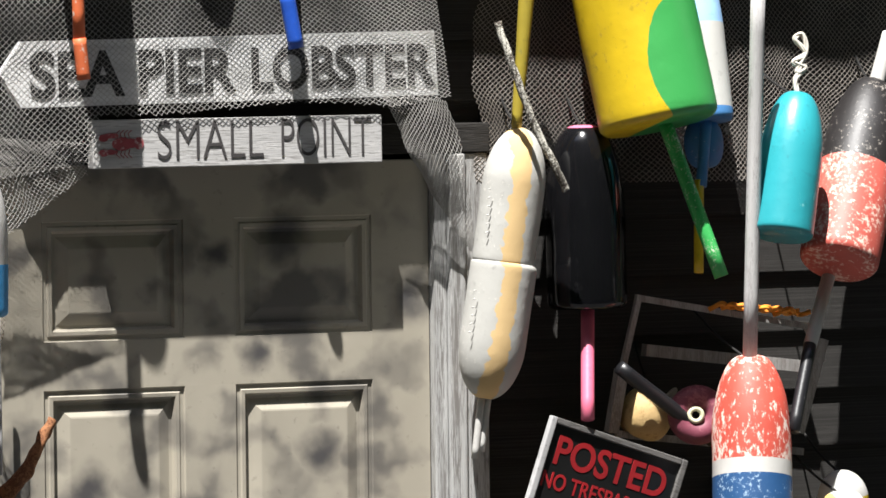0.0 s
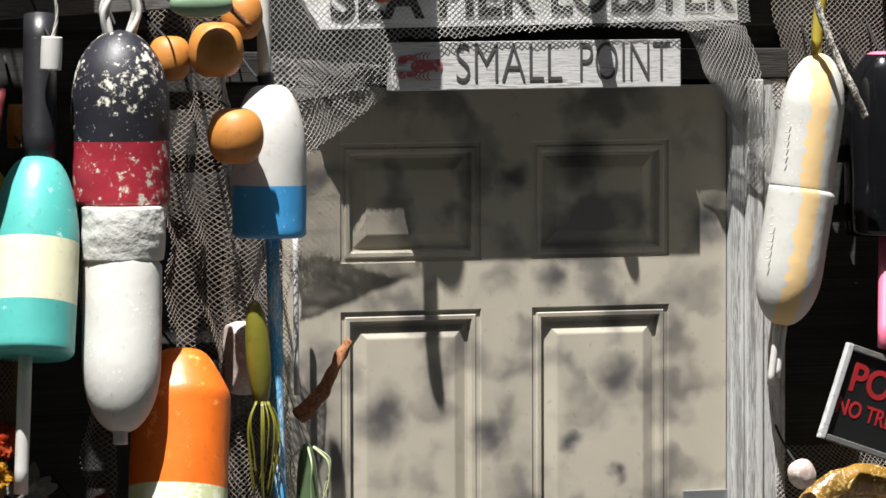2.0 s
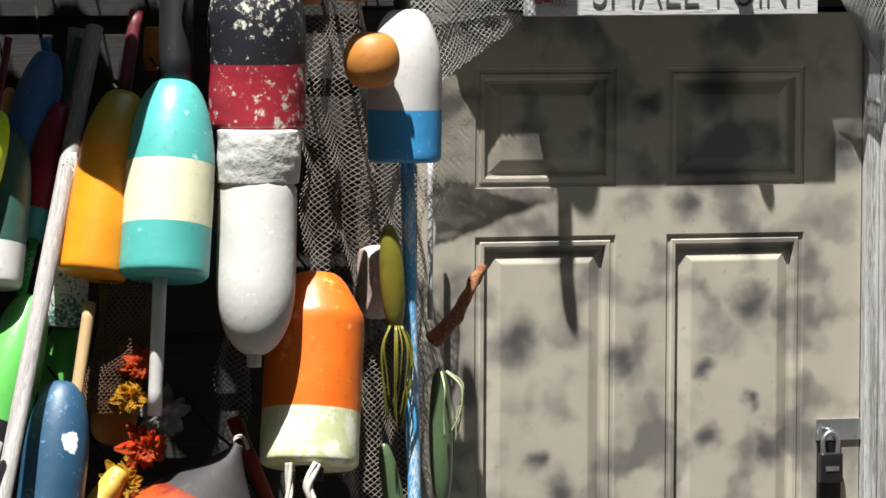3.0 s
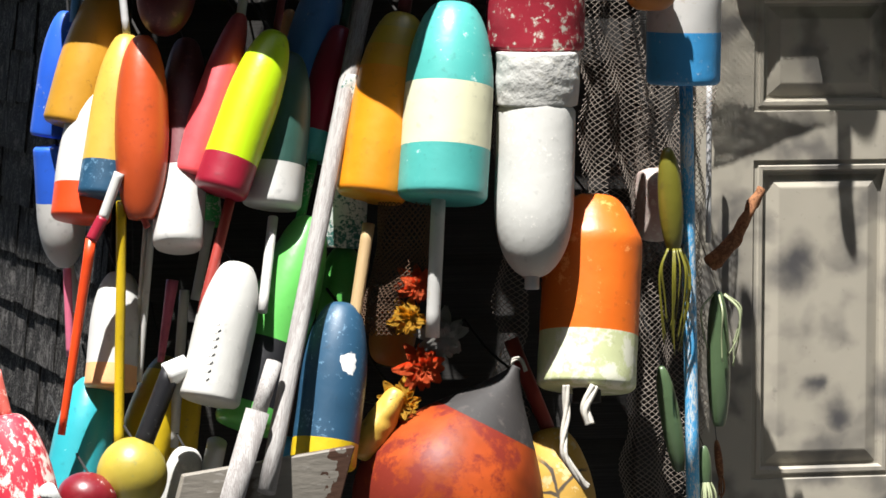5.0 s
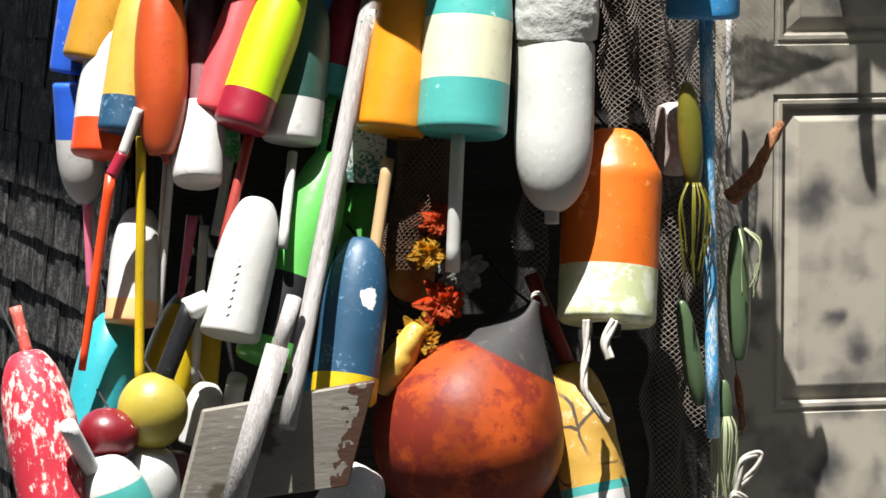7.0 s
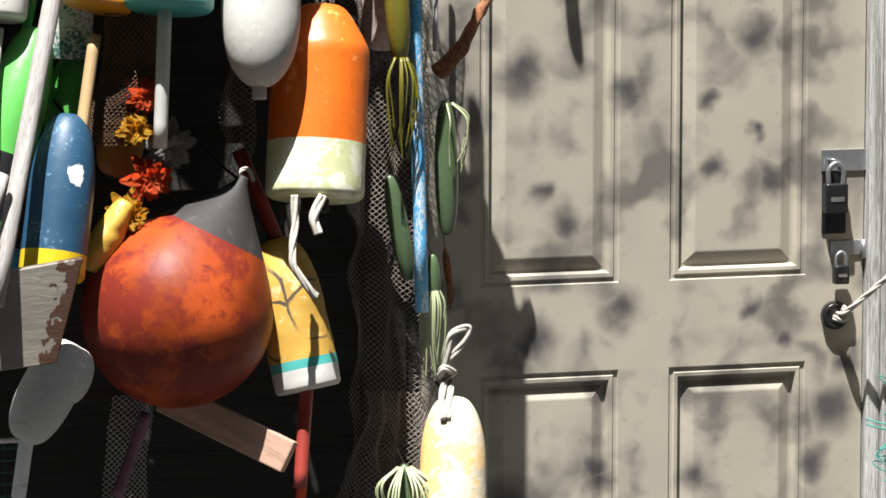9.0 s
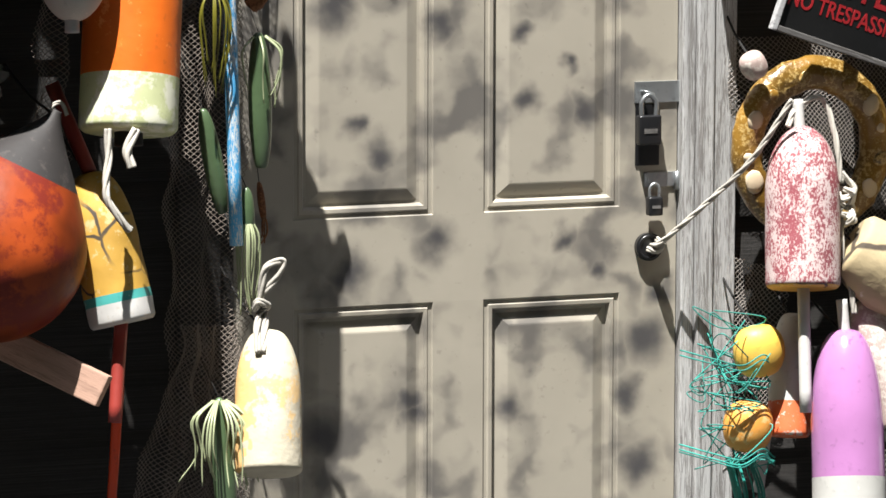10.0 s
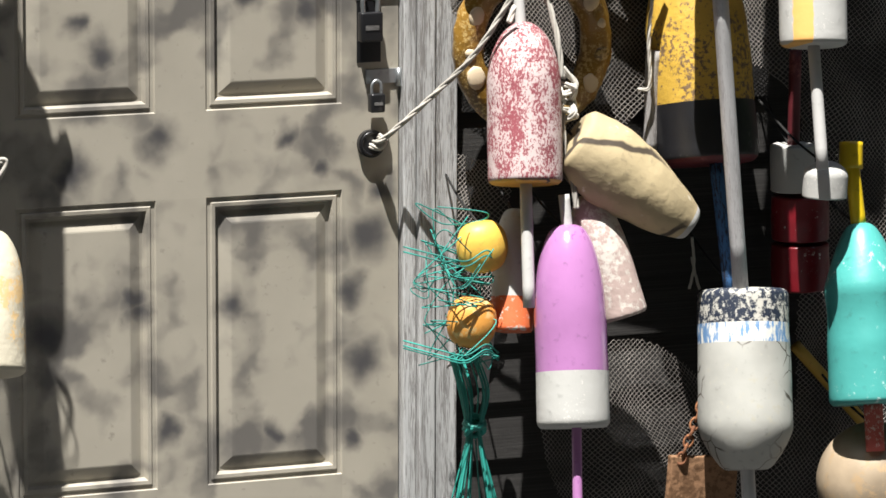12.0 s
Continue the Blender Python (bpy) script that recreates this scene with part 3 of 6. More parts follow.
def rope(label, pts, r, mm, name="rope", category="rope"):
    o = Vector(pts[0])
    ob = mesh_ob(name, rope_mesh(bmesh.new(), [Vector(p) - o for p in pts], r), M[mm])
    ob.location = o
    return tagged(ob, label, category)


def padlock(label, at, w):
    ob = thing("padlock", at, label, "padlock", "padlocks on the door")
    part("lock_body", box(bmesh.new(), (-w / 2, -0.022, -w * 1.25), (w / 2, 0.0, 0), 0.004), M["brass_black"], ob)
    part("shackle", tube(bmesh.new(), bend([(-w * 0.32, -0.011, -0.005), (-w * 0.32, -0.011, w * 0.55), (0, -0.011, w * 0.85), (w * 0.32, -0.011, w * 0.55), (w * 0.32, -0.011, -0.005)], 6), w * 0.11, 8), M["steel"], ob)
    part("keyway_plate", box(bmesh.new(), (-w * 0.3, -0.0232, -w * 0.75), (w * 0.3, -0.0222, -w * 0.55)), M["oldgrey"], ob, smooth=False)
    return ob



M["plank_rust"] = painted_shape("grey_plank_with_rust", "plank", (0.055, 0.022, 0.010), lambda op, x, y, z: op("SUBTRACT", op("ADD", x, op("MULTIPLY", z, -0.25)), 0.268), 0.12)


def board4(name, label, a, b, c, d, thick, mm, category):
    """A flat board by the four corners of its face; it reaches back from there."""
    o = Vector(a)
    bm = bmesh.new()
    face = bm.faces.new([bm.verts.new(Vector(p) - o) for p in (a, b, c, d)])
    face.normal_update()
    n = face.normal if face.normal.y > 0 else -face.normal
    for v in [g for g in bmesh.ops.extrude_face_region(bm, geom=[face])["geom"] if isinstance(g, bmesh.types.BMVert)]:
        v.co += n * thick
    bmesh.ops.recalc_face_normals(bm, faces=bm.faces)
    bmesh.ops.bevel(bm, geom=bm.edges[:], offset=0.002, segments=1, affect="EDGES")
    ob = mesh_ob(name, bm, M[mm], False)
    ob.location = o
    return tagged(ob, label, category)


# ---- setting ----
def structure(name, bm, mm, smooth=False, label="", category=""):
    return tagged(mesh_ob(name, bm, mm, smooth), label, category, kind="structure")


# unseen ground, kept dark so that little sunlight bounces up to the wall
bm = bmesh.new()
bmesh.ops.create_grid(bm, x_segments=40, y_segments=40, size=400)
for v in bm.verts:
    v.co.z = -0.12
structure("ground", bm, M["ground"], label="unseen dark ground that keeps bounced light low", category="ground")

CORNER, LEAN = -1.566, math.tan(radians(1.9))       # the side wall runs back from the corner, leaning out a little
wall = structure("wall_front", box(box(box(bmesh.new(), (CORNER + 0.02, 0.012, -0.12), (-0.47, 0.13, 3.2)), (0.47, 0.012, -0.12), (3.2, 0.13, 3.2)), (-0.47, 0.012, 2.05), (0.47, 0.13, 3.2)), M["siding"], label="black stained wooden shed front wall", category="wall")
side = structure("wall_side", box(bmesh.new(), (0, 0, -0.12), (0.12, 4.6, 3.2)), M["siding"], label="shed side wall under weathered cedar shingles", category="wall")
side.matrix_world = Matrix.Translation((CORNER + 0.012, 0.02, 0)) @ Matrix.Rotation(math.atan(LEAN), 4, "Z")
structure("wall_back", box(bmesh.new(), (CORNER - 0.1, 4.62, -0.12), (3.2, 4.74, 3.2)), M["siding"], label="plain dark back wall of the shed", category="wall")
structure("wall_far_side", box(bmesh.new(), (3.2, 0.012, -0.12), (3.32, 4.74, 3.2)), M["siding"], label="plain dark far wall of the shed", category="wall")
# unseen roof; its left overhang is set by where shade ends on the shingles
bm = bmesh.new()
plan = [(CORNER - 0.45 + 0.28 * LEAN, -0.28), (3.4, -0.28), (3.4, 4.9), (CORNER - 0.45 - 4.9 * LEAN, 4.9)]
low, high = ([bm.verts.new((x, y, z)) for x, y in plan] for z in (3.2, 3.28))
bm.faces.new(low[::-1])
bm.faces.new(high)
for k in range(4):
    bm.faces.new((low[k], low[(k + 1) % 4], high[(k + 1) % 4], high[k]))
structure("roof", bm, M["tar"], label="unseen dark flat roof, left eave sized to shade the shingles", category="roof")

# unseen tree belt, added in front of the shed to cut the sky's fill
bm = bmesh.new()
ring = [[bm.verts.new((r * math.sin(a) + 4 * noise.noise(Vector((a * 3, z, 0))), -2 - 10 * math.cos(a) + noise.noise(Vector((a * 5, z, 3))), z)) for a in (radians(-150 + 300 * k / 60) for k in range(61))] for z, r in ((-0.12, 13), (4, 13.5), (8, 14), (14, 16), (22, 17))]
for a, b in zip(ring, ring[1:]):
    for k in range(60):
        bm.faces.new((a[k], a[k + 1], b[k + 1], b[k]))
bmesh.ops.solidify(bm, geom=bm.faces[:], thickness=0.8)
structure("backdrop", bm, M["leaf"], label="unseen belt of trees added to cut the sky's fill light", category="trees")
# leaves scattered over the added belt, also out of view
rg = random.Random(8)
verts, faces = [], []
for k in range(16000):
    a, z = radians(rg.uniform(-150, 150)), 22.5 * rg.random() ** 0.9
    r = 13 + z * 0.18
    p = Vector((r * math.sin(a) + 4 * noise.noise(Vector((a * 3, z, 0))), -2 - 10 * math.cos(a) + noise.noise(Vector((a * 5, z, 3))), z)) + Vector((rg.gauss(0, 0.45), rg.gauss(0, 0.45), rg.gauss(0, 0.4)))
    d = Vector((rg.gauss(0, 1), rg.gauss(0, 1), rg.gauss(0, 0.6))).normalized()
    s = d.orthogonal().normalized()
    ln = rg.uniform(0.18, 0.42)
    verts += [tuple(p + q) for q in (d * ln, s * ln * 0.5, d * -ln, s * ln * -0.5)]
    faces.append(tuple(range(4 * k, 4 * k + 4)))
me = bpy.data.meshes.new("foliage")
me.from_pydata(verts, [], faces)
me.materials.append(M["leaf"])
tagged(new("foliage", me), "unseen leaves added to the tree belt that dims the sky", "foliage", kind="stuff")

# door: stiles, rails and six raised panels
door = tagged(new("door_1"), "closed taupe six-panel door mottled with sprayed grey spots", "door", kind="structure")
XS = (-0.457, -0.337, -0.052, 0.052, 0.337, 0.457)
ZS = (0.0, 0.252, 0.822, 0.992, 1.604, 1.696, 1.925, 2.03)
for x0, x1 in ((XS[0], XS[1]), (XS[4], XS[5])):
    part("stile", box(bmesh.new(), (x0, 0, ZS[0]), (x1, 0.045, ZS[-1])), M["door"], door, smooth=False)
for z0, z1 in ((ZS[0], ZS[1]), (ZS[2], ZS[3]), (ZS[4], ZS[5]), (ZS[6], ZS[7])):
    part("rail", box(bmesh.new(), (XS[1], 0, z0), (XS[4], 0.045, z1)), M["door"], door, smooth=False)
for z0, z1 in ((ZS[1], ZS[2]), (ZS[3], ZS[4]), (ZS[5], ZS[6])):
    part("mullion", box(bmesh.new(), (XS[2], 0, z0), (XS[3], 0.045, z1)), M["door"], door, smooth=False)
    for x0, x1 in ((XS[1], XS[2]), (XS[3], XS[4])):
        bm = bmesh.new()
        loops = []
        for ins, dep in ((0, 0), (0.002, 0.004), (0.009, 0.004), (0.012, 0.001), (0.019, 0.0015), (0.024, 0.013), (0.030, 0.013), (0.052, 0.004), (0.055, 0.0035)):
            loops.append([bm.verts.new((x, dep, z)) for x, z in ((x0 + ins, z0 + ins), (x1 - ins, z0 + ins), (x1 - ins, z1 - ins), (x0 + ins, z1 - ins))])
        for a, b in zip(loops, loops[1:]):
            for j in range(4):
                bm.faces.new((a[j], a[(j + 1) % 4], b[(j + 1) % 4], b[j]))
        bm.faces.new(loops[-1])
        part("panel", bm, M["door"], door, smooth=False)
structure("door_back", box(bmesh.new(), (-0.47, 0.05, -0.1), (0.47, 0.06, 2.05)), M["siding"], label="dark backing behind the door", category="wall")

# casing of the door
trim = tagged(new("trim"), "weathered white door casing with flaking paint", "door frame", kind="structure")
for lo, hi in (((0.460, -0.022, -0.1), (0.487, 0.03, 2.04)), ((0.488, -0.036, -0.1), (0.522, 0.03, 2.04)), ((0.5235, -0.030, -0.1), (0.571, 0.03, 2.04)),
               ):
    part("casing_board", box(bmesh.new(), lo, hi, 0.003), M["casing"], trim, smooth=False)
# the left casing boards take the wall's near-black colour
for lo, hi in (((-0.571, -0.020, -0.1), (-0.4885, 0.03, 2.04)), ((-0.487, -0.010, -0.1), (-0.460, 0.03, 2.04))):
    part("dark_casing_board", box(bmesh.new(), lo, hi, 0.003), M["siding"], trim, "dark casing board left of the door", smooth=False)
part("head_board", box(bmesh.new(), (-0.575, -0.034, 2.042), (0.575, 0.03, 2.10), 0.003), M["siding"], trim, smooth=False)

# ---- signs ----
def letters(parent, text, x0, x1, z0, z1, y, mm, name="lettering", thick=0.0, m=None):
    cu = bpy.data.curves.new(name, "FONT")
    cu.body, cu.size, cu.offset = text, 1.0, thick
    cu.extrude = 0.01
    tmp = bpy.data.objects.new(name, cu)
    scene.collection.objects.link(tmp)
    bpy.context.view_layer.update()
    me = bpy.data.meshes.new_from_object(tmp.evaluated_get(bpy.context.evaluated_depsgraph_get()))
    bpy.data.objects.remove(tmp)
    co = np.array([v.co[:] for v in me.vertices])
    lo, hi = co.min(0), co.max(0)
    for v in me.vertices:
        v.co = (x0 + (v.co.x - lo[0]) / (hi[0] - lo[0]) * (x1 - x0), y - v.co.z * 0.05, z0 + (v.co.y - lo[1]) / (hi[1] - lo[1]) * (z1 - z0))
    me.materials.append(mm)
    ob = new(name, me)
    ob.parent = parent
    if m is not None:
        ob.matrix_basis = m
    return ob


sign = thing("arrow_sign", (0, -0.085, 0), "white arrow-shaped wooden sign with black painted letters", "sign")
bm = bmesh.new()
front = [bm.verts.new(q) for q in ((-0.443, 0, 2.206), (-0.402, 0, 2.142), (0.446, 0, 2.156), (0.438, 0, 2.281), (-0.400, 0, 2.266))]
face = bm.faces.new(front)
for v in [g for g in bmesh.ops.extrude_face_region(bm, geom=[face])["geom"] if isinstance(g, bmesh.types.BMVert)]:
    v.co.y += 0.022
bmesh.ops.recalc_face_normals(bm, faces=bm.faces)
sign_board = part("board", bm, M["board"], sign, smooth=False)
letters(sign_board, 'SEA', 0, 0.188, 0, 0.089, -0.0015, M["letter"], thick=0.028, m=pose(-0.384, 0, 2.158, 0, -0.85, 0))
letters(sign_board, 'PIER', 0, 0.196, 0, 0.085, -0.0015, M["letter"], thick=0.028, m=pose(-0.168, 0, 2.164, 0, -0.85, 0))
letters(sign_board, 'LOBSTER', 0, 0.379, 0, 0.084, -0.0015, M["letter"], thick=0.028, m=pose(0.060, 0, 2.168, 0, -0.85, 0))
plaque = thing("name_board", (-0.262, -0.085, 2.025), "weathered grey board lettered SMALL POINT with a red lobster", "sign")
plaque.rotation_euler = (0, radians(-0.28), 0)
plaque_board = part("board", box(bmesh.new(), (0, 0, 0), (0.589, 0.03, 0.092), 0.002), M["board2"], plaque, smooth=False)
letters(plaque_board, 'SMALL', 0.129, 0.344, 0.016, 0.088, -0.0012, M["letter2"], thick=-0.014)
letters(plaque_board, 'POINT', 0.381, 0.566, 0.016, 0.088, -0.0012, M["letter2"], thick=-0.014)
emblem = [((0, 0, 0.02, 0.013), "emblem_body"), ((0.018, 0.001, 0.016, 0.009), "emblem_tail"), ((0.034, 0.001, 0.010, 0.012), "emblem_fin"), ((-0.022, 0.016, 0.016, 0.005), "emblem_arm"), ((-0.024, -0.015, 0.016, 0.005), "emblem_arm"), ((-0.037, 0.012, 0.010, 0.007), "emblem_claw"), ((-0.037, -0.016, 0.010, 0.007), "emblem_claw")]
for n, ((x, z, rx, rz), word) in enumerate(emblem):
    bm = bmesh.new()
    bm.faces.new([bm.verts.new((0.058 + x + rx * math.cos(a), -0.0012 - n * 0.0003, 0.046 + z + rz * math.sin(a))) for a in (k * math.pi / 8 for k in range(16))])
    part(word, bm, M["lobred"], plaque_board, smooth=False)
for k in range(4):
    for s in (-1, 1):
        x = 0.058 - 0.008 + k * 0.008
        part("emblem_leg", tube(bmesh.new(), [(x, -0.001, 0.046 + s * 0.01), (x - 0.003, -0.001, 0.046 + s * 0.020), (x + 0.004, -0.001, 0.046 + s * 0.026)], 0.001, 4), M["lobred"], plaque, smooth=False)
posted = thing("posted_sign", (0.630, -0.200, 1.534), "black and red warning sign in a worn white frame, hung crooked", "sign")
posted.rotation_euler = (0, radians(19.08), 0)
sheet = part("sheet", box(bmesh.new(), (0.004, 0.004, -0.192), (0.307, 0.012, -0.004)), M["signblack"], posted, smooth=False)
for lo, hi in (((0, -0.004, -0.192), (0.012, 0.014, 0)), ((0.295, -0.004, -0.192), (0.307, 0.014, 0)), ((0.0125, -0.003, -0.012), (0.294, 0.014, 0)), ((0.0125, -0.003, -0.192), (0.294, 0.014, -0.180))):
    # shade is put into the colour: every bar but the left is darker grey
    part("frame_bar", box(bmesh.new(), lo, hi, 0.002), M["grey" if hi[0] < 0.02 else "oldgrey"], posted, smooth=False)
letters(sheet, "POSTED", 0.03, 0.277, -0.088, -0.03, 0.0035, M["signred"], thick=0.02)
letters(sheet, "NO TRESPASSING", 0.018, 0.289, -0.136, -0.103, 0.0035, M["signred"], thick=0.015)

# ---- nets ----
def net_bag(label, pts, radii, rows, cols, r, mm):
    """A hanging bag of slack mesh: rows of twine loops round a soft tube."""
    pts = [Vector(p) for p in pts]
    ob = thing("net_bag", pts[-1], label, "net")
    line = bend(pts, 8)
    bm = bmesh.new()

    def at(i, j):
        u = i / rows * (len(line) - 1)
        k = min(int(u), len(line) - 2)
        c = line[k].lerp(line[k + 1], u - k)
        w = i / rows * (len(radii) - 1)
        q = min(int(w), len(radii) - 2)
        a = 6.2832 * j / cols
        rad = (radii[q] * (1 - w + q) + radii[q + 1] * (w - q)) * (1 + 0.22 * noise.noise(Vector((math.cos(a) * 1.3, math.sin(a) * 1.3, i * 0.06))))
        return c + Vector((math.cos(a) * rad, math.sin(a) * rad * 0.7, 0.004 * noise.noise(Vector((i * 0.3, a, 2))))) - pts[-1]

    for i in range(rows):
        for j in range(cols):
            off = 0.5 * (i % 2)
            a = at(i, j + off)
            for b in (at(i + 1, j + off + 0.5), at(i + 1, j + off - 0.5)):
                tube(bm, [a, b], r, 4)
    part("mesh", bm, M[mm], ob)
    return ob


def net(name, label, p00, p10, p01, p11, cell, r, mm, sag=0.01, keep=None, seed=0.0, folds=0, deep=0.0):
    """A diamond mesh of twine stretched between four corners, uneven and a little slack."""
    p00, p10, p01, p11 = (Vector(p) for p in (p00, p10, p01, p11))
    nu = max(2, round((p10 - p00).length / cell))
    nv = max(2, round((p01 - p00).length / cell))
    verts, faces = [], []

    def at(i, j):
        u, v = i / nu, j / nv
        p = p00.lerp(p10, u).lerp(p01.lerp(p11, u), v)
        q = Vector((p.x * 5 + seed, p.z * 5, seed))
        w = noise.noise_vector(q) * sag + noise.noise_vector(q * 6) * cell * 0.25
        a = 6.2832 * (u * folds + 0.5 * noise.noise(Vector((v * 2.0, seed, 0))))
        return p + Vector((w.x, w.y, w.z)) + Vector((noise.noise(q * 2.0) * sag * 2 + 0.45 * deep * math.cos(a), deep * math.sin(a), 0))

    def bar(a, b):
        d = (b - a).normalized()
        s = d.cross(Vector((0, 1, 0))).normalized()
        s = s if s.z > 0 else -s
        t = d.cross(s)
        base = len(verts)
        for p in (a, b):
            for k in range(4):
                an = 1.5708 * k
                verts.append(p + (s * math.cos(an) + t * math.sin(an)) * r)
        faces.extend((base + k, base + (k + 1) % 4, base + 4 + (k + 1) % 4, base + 4 + k) for k in range(4))

    for j in range(nv):
        for i in range(nu + 1):
            if (i + j) % 2 == 0:
                for di in (-1, 1):
                    if 0 <= i + di <= nu:
                        a, b = at(i, j), at(i + di, j + 1)
                        if keep is None or keep((a + b) / 2):
                            bar(a, b)
    me = bpy.data.meshes.new(name)
    me.from_pydata([tuple(v) for v in verts], [], faces)
    me.materials.append(mm)
    return tagged(new(name, me), label, "fishing net", "nets on the wall", kind="stuff")


net('net', 'pale diamond-mesh net draped over the signs', (-0.515, -0.094, 1.998), (0.471, -0.094, 2.154), (-0.509, -0.094, 2.408), (0.426, -0.094, 2.405), 0.0064, 0.00042, M['net_pale'], 0.003, keep=lambda q: q.z > 2.135 + 0.01 * math.sin(q.x * 9) or (q.x < -0.25 and q.z > 2.03 + (q.x + 0.25) * 0.62), seed=1)
net('net', 'grey net hanging from the corner of the signs', (-0.461, -0.050, 1.657), (-0.224, -0.050, 1.831), (-0.515, -0.100, 2.093), (-0.272, -0.100, 2.068), 0.0064, 0.0005, M['net_pale'], 0.012, keep=lambda q: q.z > 1.895 + (q.x - -0.442) * 0.726, seed=2)
net('net', 'net hanging beside the door head', (0.436, -0.060, 1.979), (0.542, -0.060, 1.811), (0.326, -0.100, 2.156), (0.468, -0.100, 2.143), 0.0052, 0.0006, M['net_pale'], 0.012, seed=3)
net('net', 'brown net on the dark wall, upper part', (0.544, -0.030, 1.987), (1.626, -0.030, 1.966), (0.549, -0.030, 2.429), (1.629, -0.030, 2.427), 0.0055, 0.0006, M['net_tan'], 0.01, seed=4)
net('net', 'brown net on the dark wall, lower part', (0.562, -0.030, 0.077), (1.725, -0.030, -0.023), (0.559, -0.030, 1.324), (1.697, -0.030, 1.284), 0.0055, 0.0006, M['net_tan'], 0.012, keep=lambda q: noise.noise(q * 2.2) > -0.12, seed=5)
net('net', 'brown net hanging left of the door, upper part', (-0.699, -0.100, 1.393), (-0.567, -0.100, 1.389), (-0.742, -0.100, 2.233), (-0.611, -0.100, 2.233), 0.0055, 0.0006, M['net'], 0.012, seed=6, folds=2, deep=0.011)
net('net', 'brown net hanging left of the door, lower part', (-0.679, -0.245, 0.481), (-0.524, -0.245, 0.471), (-0.590, -0.070, 1.771), (-0.457, -0.070, 1.769), 0.0055, 0.0006, M['net'], 0.012, seed=7, folds=2, deep=0.011)
net('net', 'brown net bunched low beside the door', (-0.791, -0.240, 0.321), (-0.528, -0.240, 0.301), (-0.645, -0.240, 0.843), (-0.525, -0.240, 0.837), 0.0055, 0.0006, M['net'], 0.02, seed=8, folds=3, deep=0.014)
net('net', 'strip of net behind the white float', (-0.878, -0.100, 1.141), (-0.818, -0.100, 1.139), (-0.876, -0.100, 1.791), (-0.811, -0.100, 1.791), 0.0055, 0.0006, M['net'], 0.012, seed=9, folds=1, deep=0.012)
net_bag('rust-brown mesh bag hanging among the buoys', ((-1.090, -0.300, 1.561), (-1.096, -0.300, 1.469), (-1.127, -0.300, 1.388), (-1.134, -0.300, 1.321)), (0.05, 0.052, 0.046, 0.04), 44, 30, 0.0009, 'net_rust')
net('net', 'pale net scrap low on the wall', (-1.114, -0.080, 0.575), (-1.033, -0.080, 0.571), (-1.085, -0.080, 0.829), (-0.999, -0.080, 0.825), 0.0052, 0.0006, M['net_pale'], 0.01, seed=13)


# ---- things on the wall ----
# left of the door: the crowd of buoys
buoy('royal blue foam buoy tucked against the corner', (-1.658, -0.020, 1.894), (-1.691, -0.020, 1.664), 0.0805, 'bullet', ((1, 'blue'),), sticks=(), cords=(), hang=0.1)
buoy('blue and white painted buoy on the corner', (-1.684, -0.040, 1.650), (-1.671, -0.040, 1.428), 0.0929, 'drop', ((0.46, 'blue'), (1, 'white')), sticks=(((-1.664, -0.040, 1.441), (-1.647, -0.040, 1.347), 0.0185, 'white'), ), cords=(), hang=0.1)
buoy('golden brown buoy high in the crowd', (-1.588, -0.070, 1.955), (-1.667, -0.108, 1.688), 0.1151, 'slim', ((1, 'gold'),), sticks=(((-1.643, -0.070, 2.039), (-1.658, -0.067, 1.876), 0.0164, 'dblue'), ), cords=(), hang=0.1)
buoy('white buoy with an orange-red base', (-1.623, -0.109, 1.790), (-1.666, -0.169, 1.523), 0.1083, 'slim', ((0.77, 'white'), (1, 'vermil')), sticks=(), cords=(), hang=0.1)
buoy('mustard buoy with a navy base', (-1.577, -0.168, 1.856), (-1.637, -0.232, 1.568), 0.0935, 'bullet', ((0.79, 'mustard'), (1, 'navy')), sticks=(((-1.592, -0.127, 2.041), (-1.580, -0.168, 1.853), 0.0142, 'grey'), ), cords=(), hang=0.1)
buoy('small red and white buoy behind others', (-1.569, -0.150, 1.837), (-1.590, -0.150, 1.700), 0.0490, 'bullet', ((0.5, 'crimson'), (1, 'white')), sticks=(), cords=(), hang=0.1)
buoy('dark maroon buoy in shadow', (-1.500, -0.185, 2.052), (-1.528, -0.228, 1.858), 0.1117, 'drop', ((1, 'maroon'),), sticks=(), cords=(([(-1.569, -0.194, 2.011), (-1.540, -0.205, 1.961), (-1.504, -0.203, 1.970)], 0.0060, 'olive'), ), hang=0.1)
buoy('long rust-orange wooden buoy with a crack', (-1.563, -0.225, 1.859), (-1.580, -0.297, 1.535), 0.0971, 'long', ((1, 'rust_or'),), sticks=(((-1.578, -0.296, 1.542), (-1.569, -0.301, 1.519), 0.0121, 'redstick'), ), cords=(), hang=0.1)
buoy('maroon buoy with a white base', (-1.467, -0.152, 1.847), (-1.517, -0.313, 1.485), 0.0920, 'bullet', ((0.64, 'maroon'), (1, 'white')), sticks=(), cords=(), hang=0.1)
buoy('rose red buoy with a white spindle', (-1.381, -0.218, 1.896), (-1.488, -0.282, 1.609), 0.0730, 'slim', ((1, 'rosered'),), sticks=(((-1.363, -0.196, 1.992), (-1.382, -0.219, 1.890), 0.0173, 'white'), ), cords=(), hang=0.1)
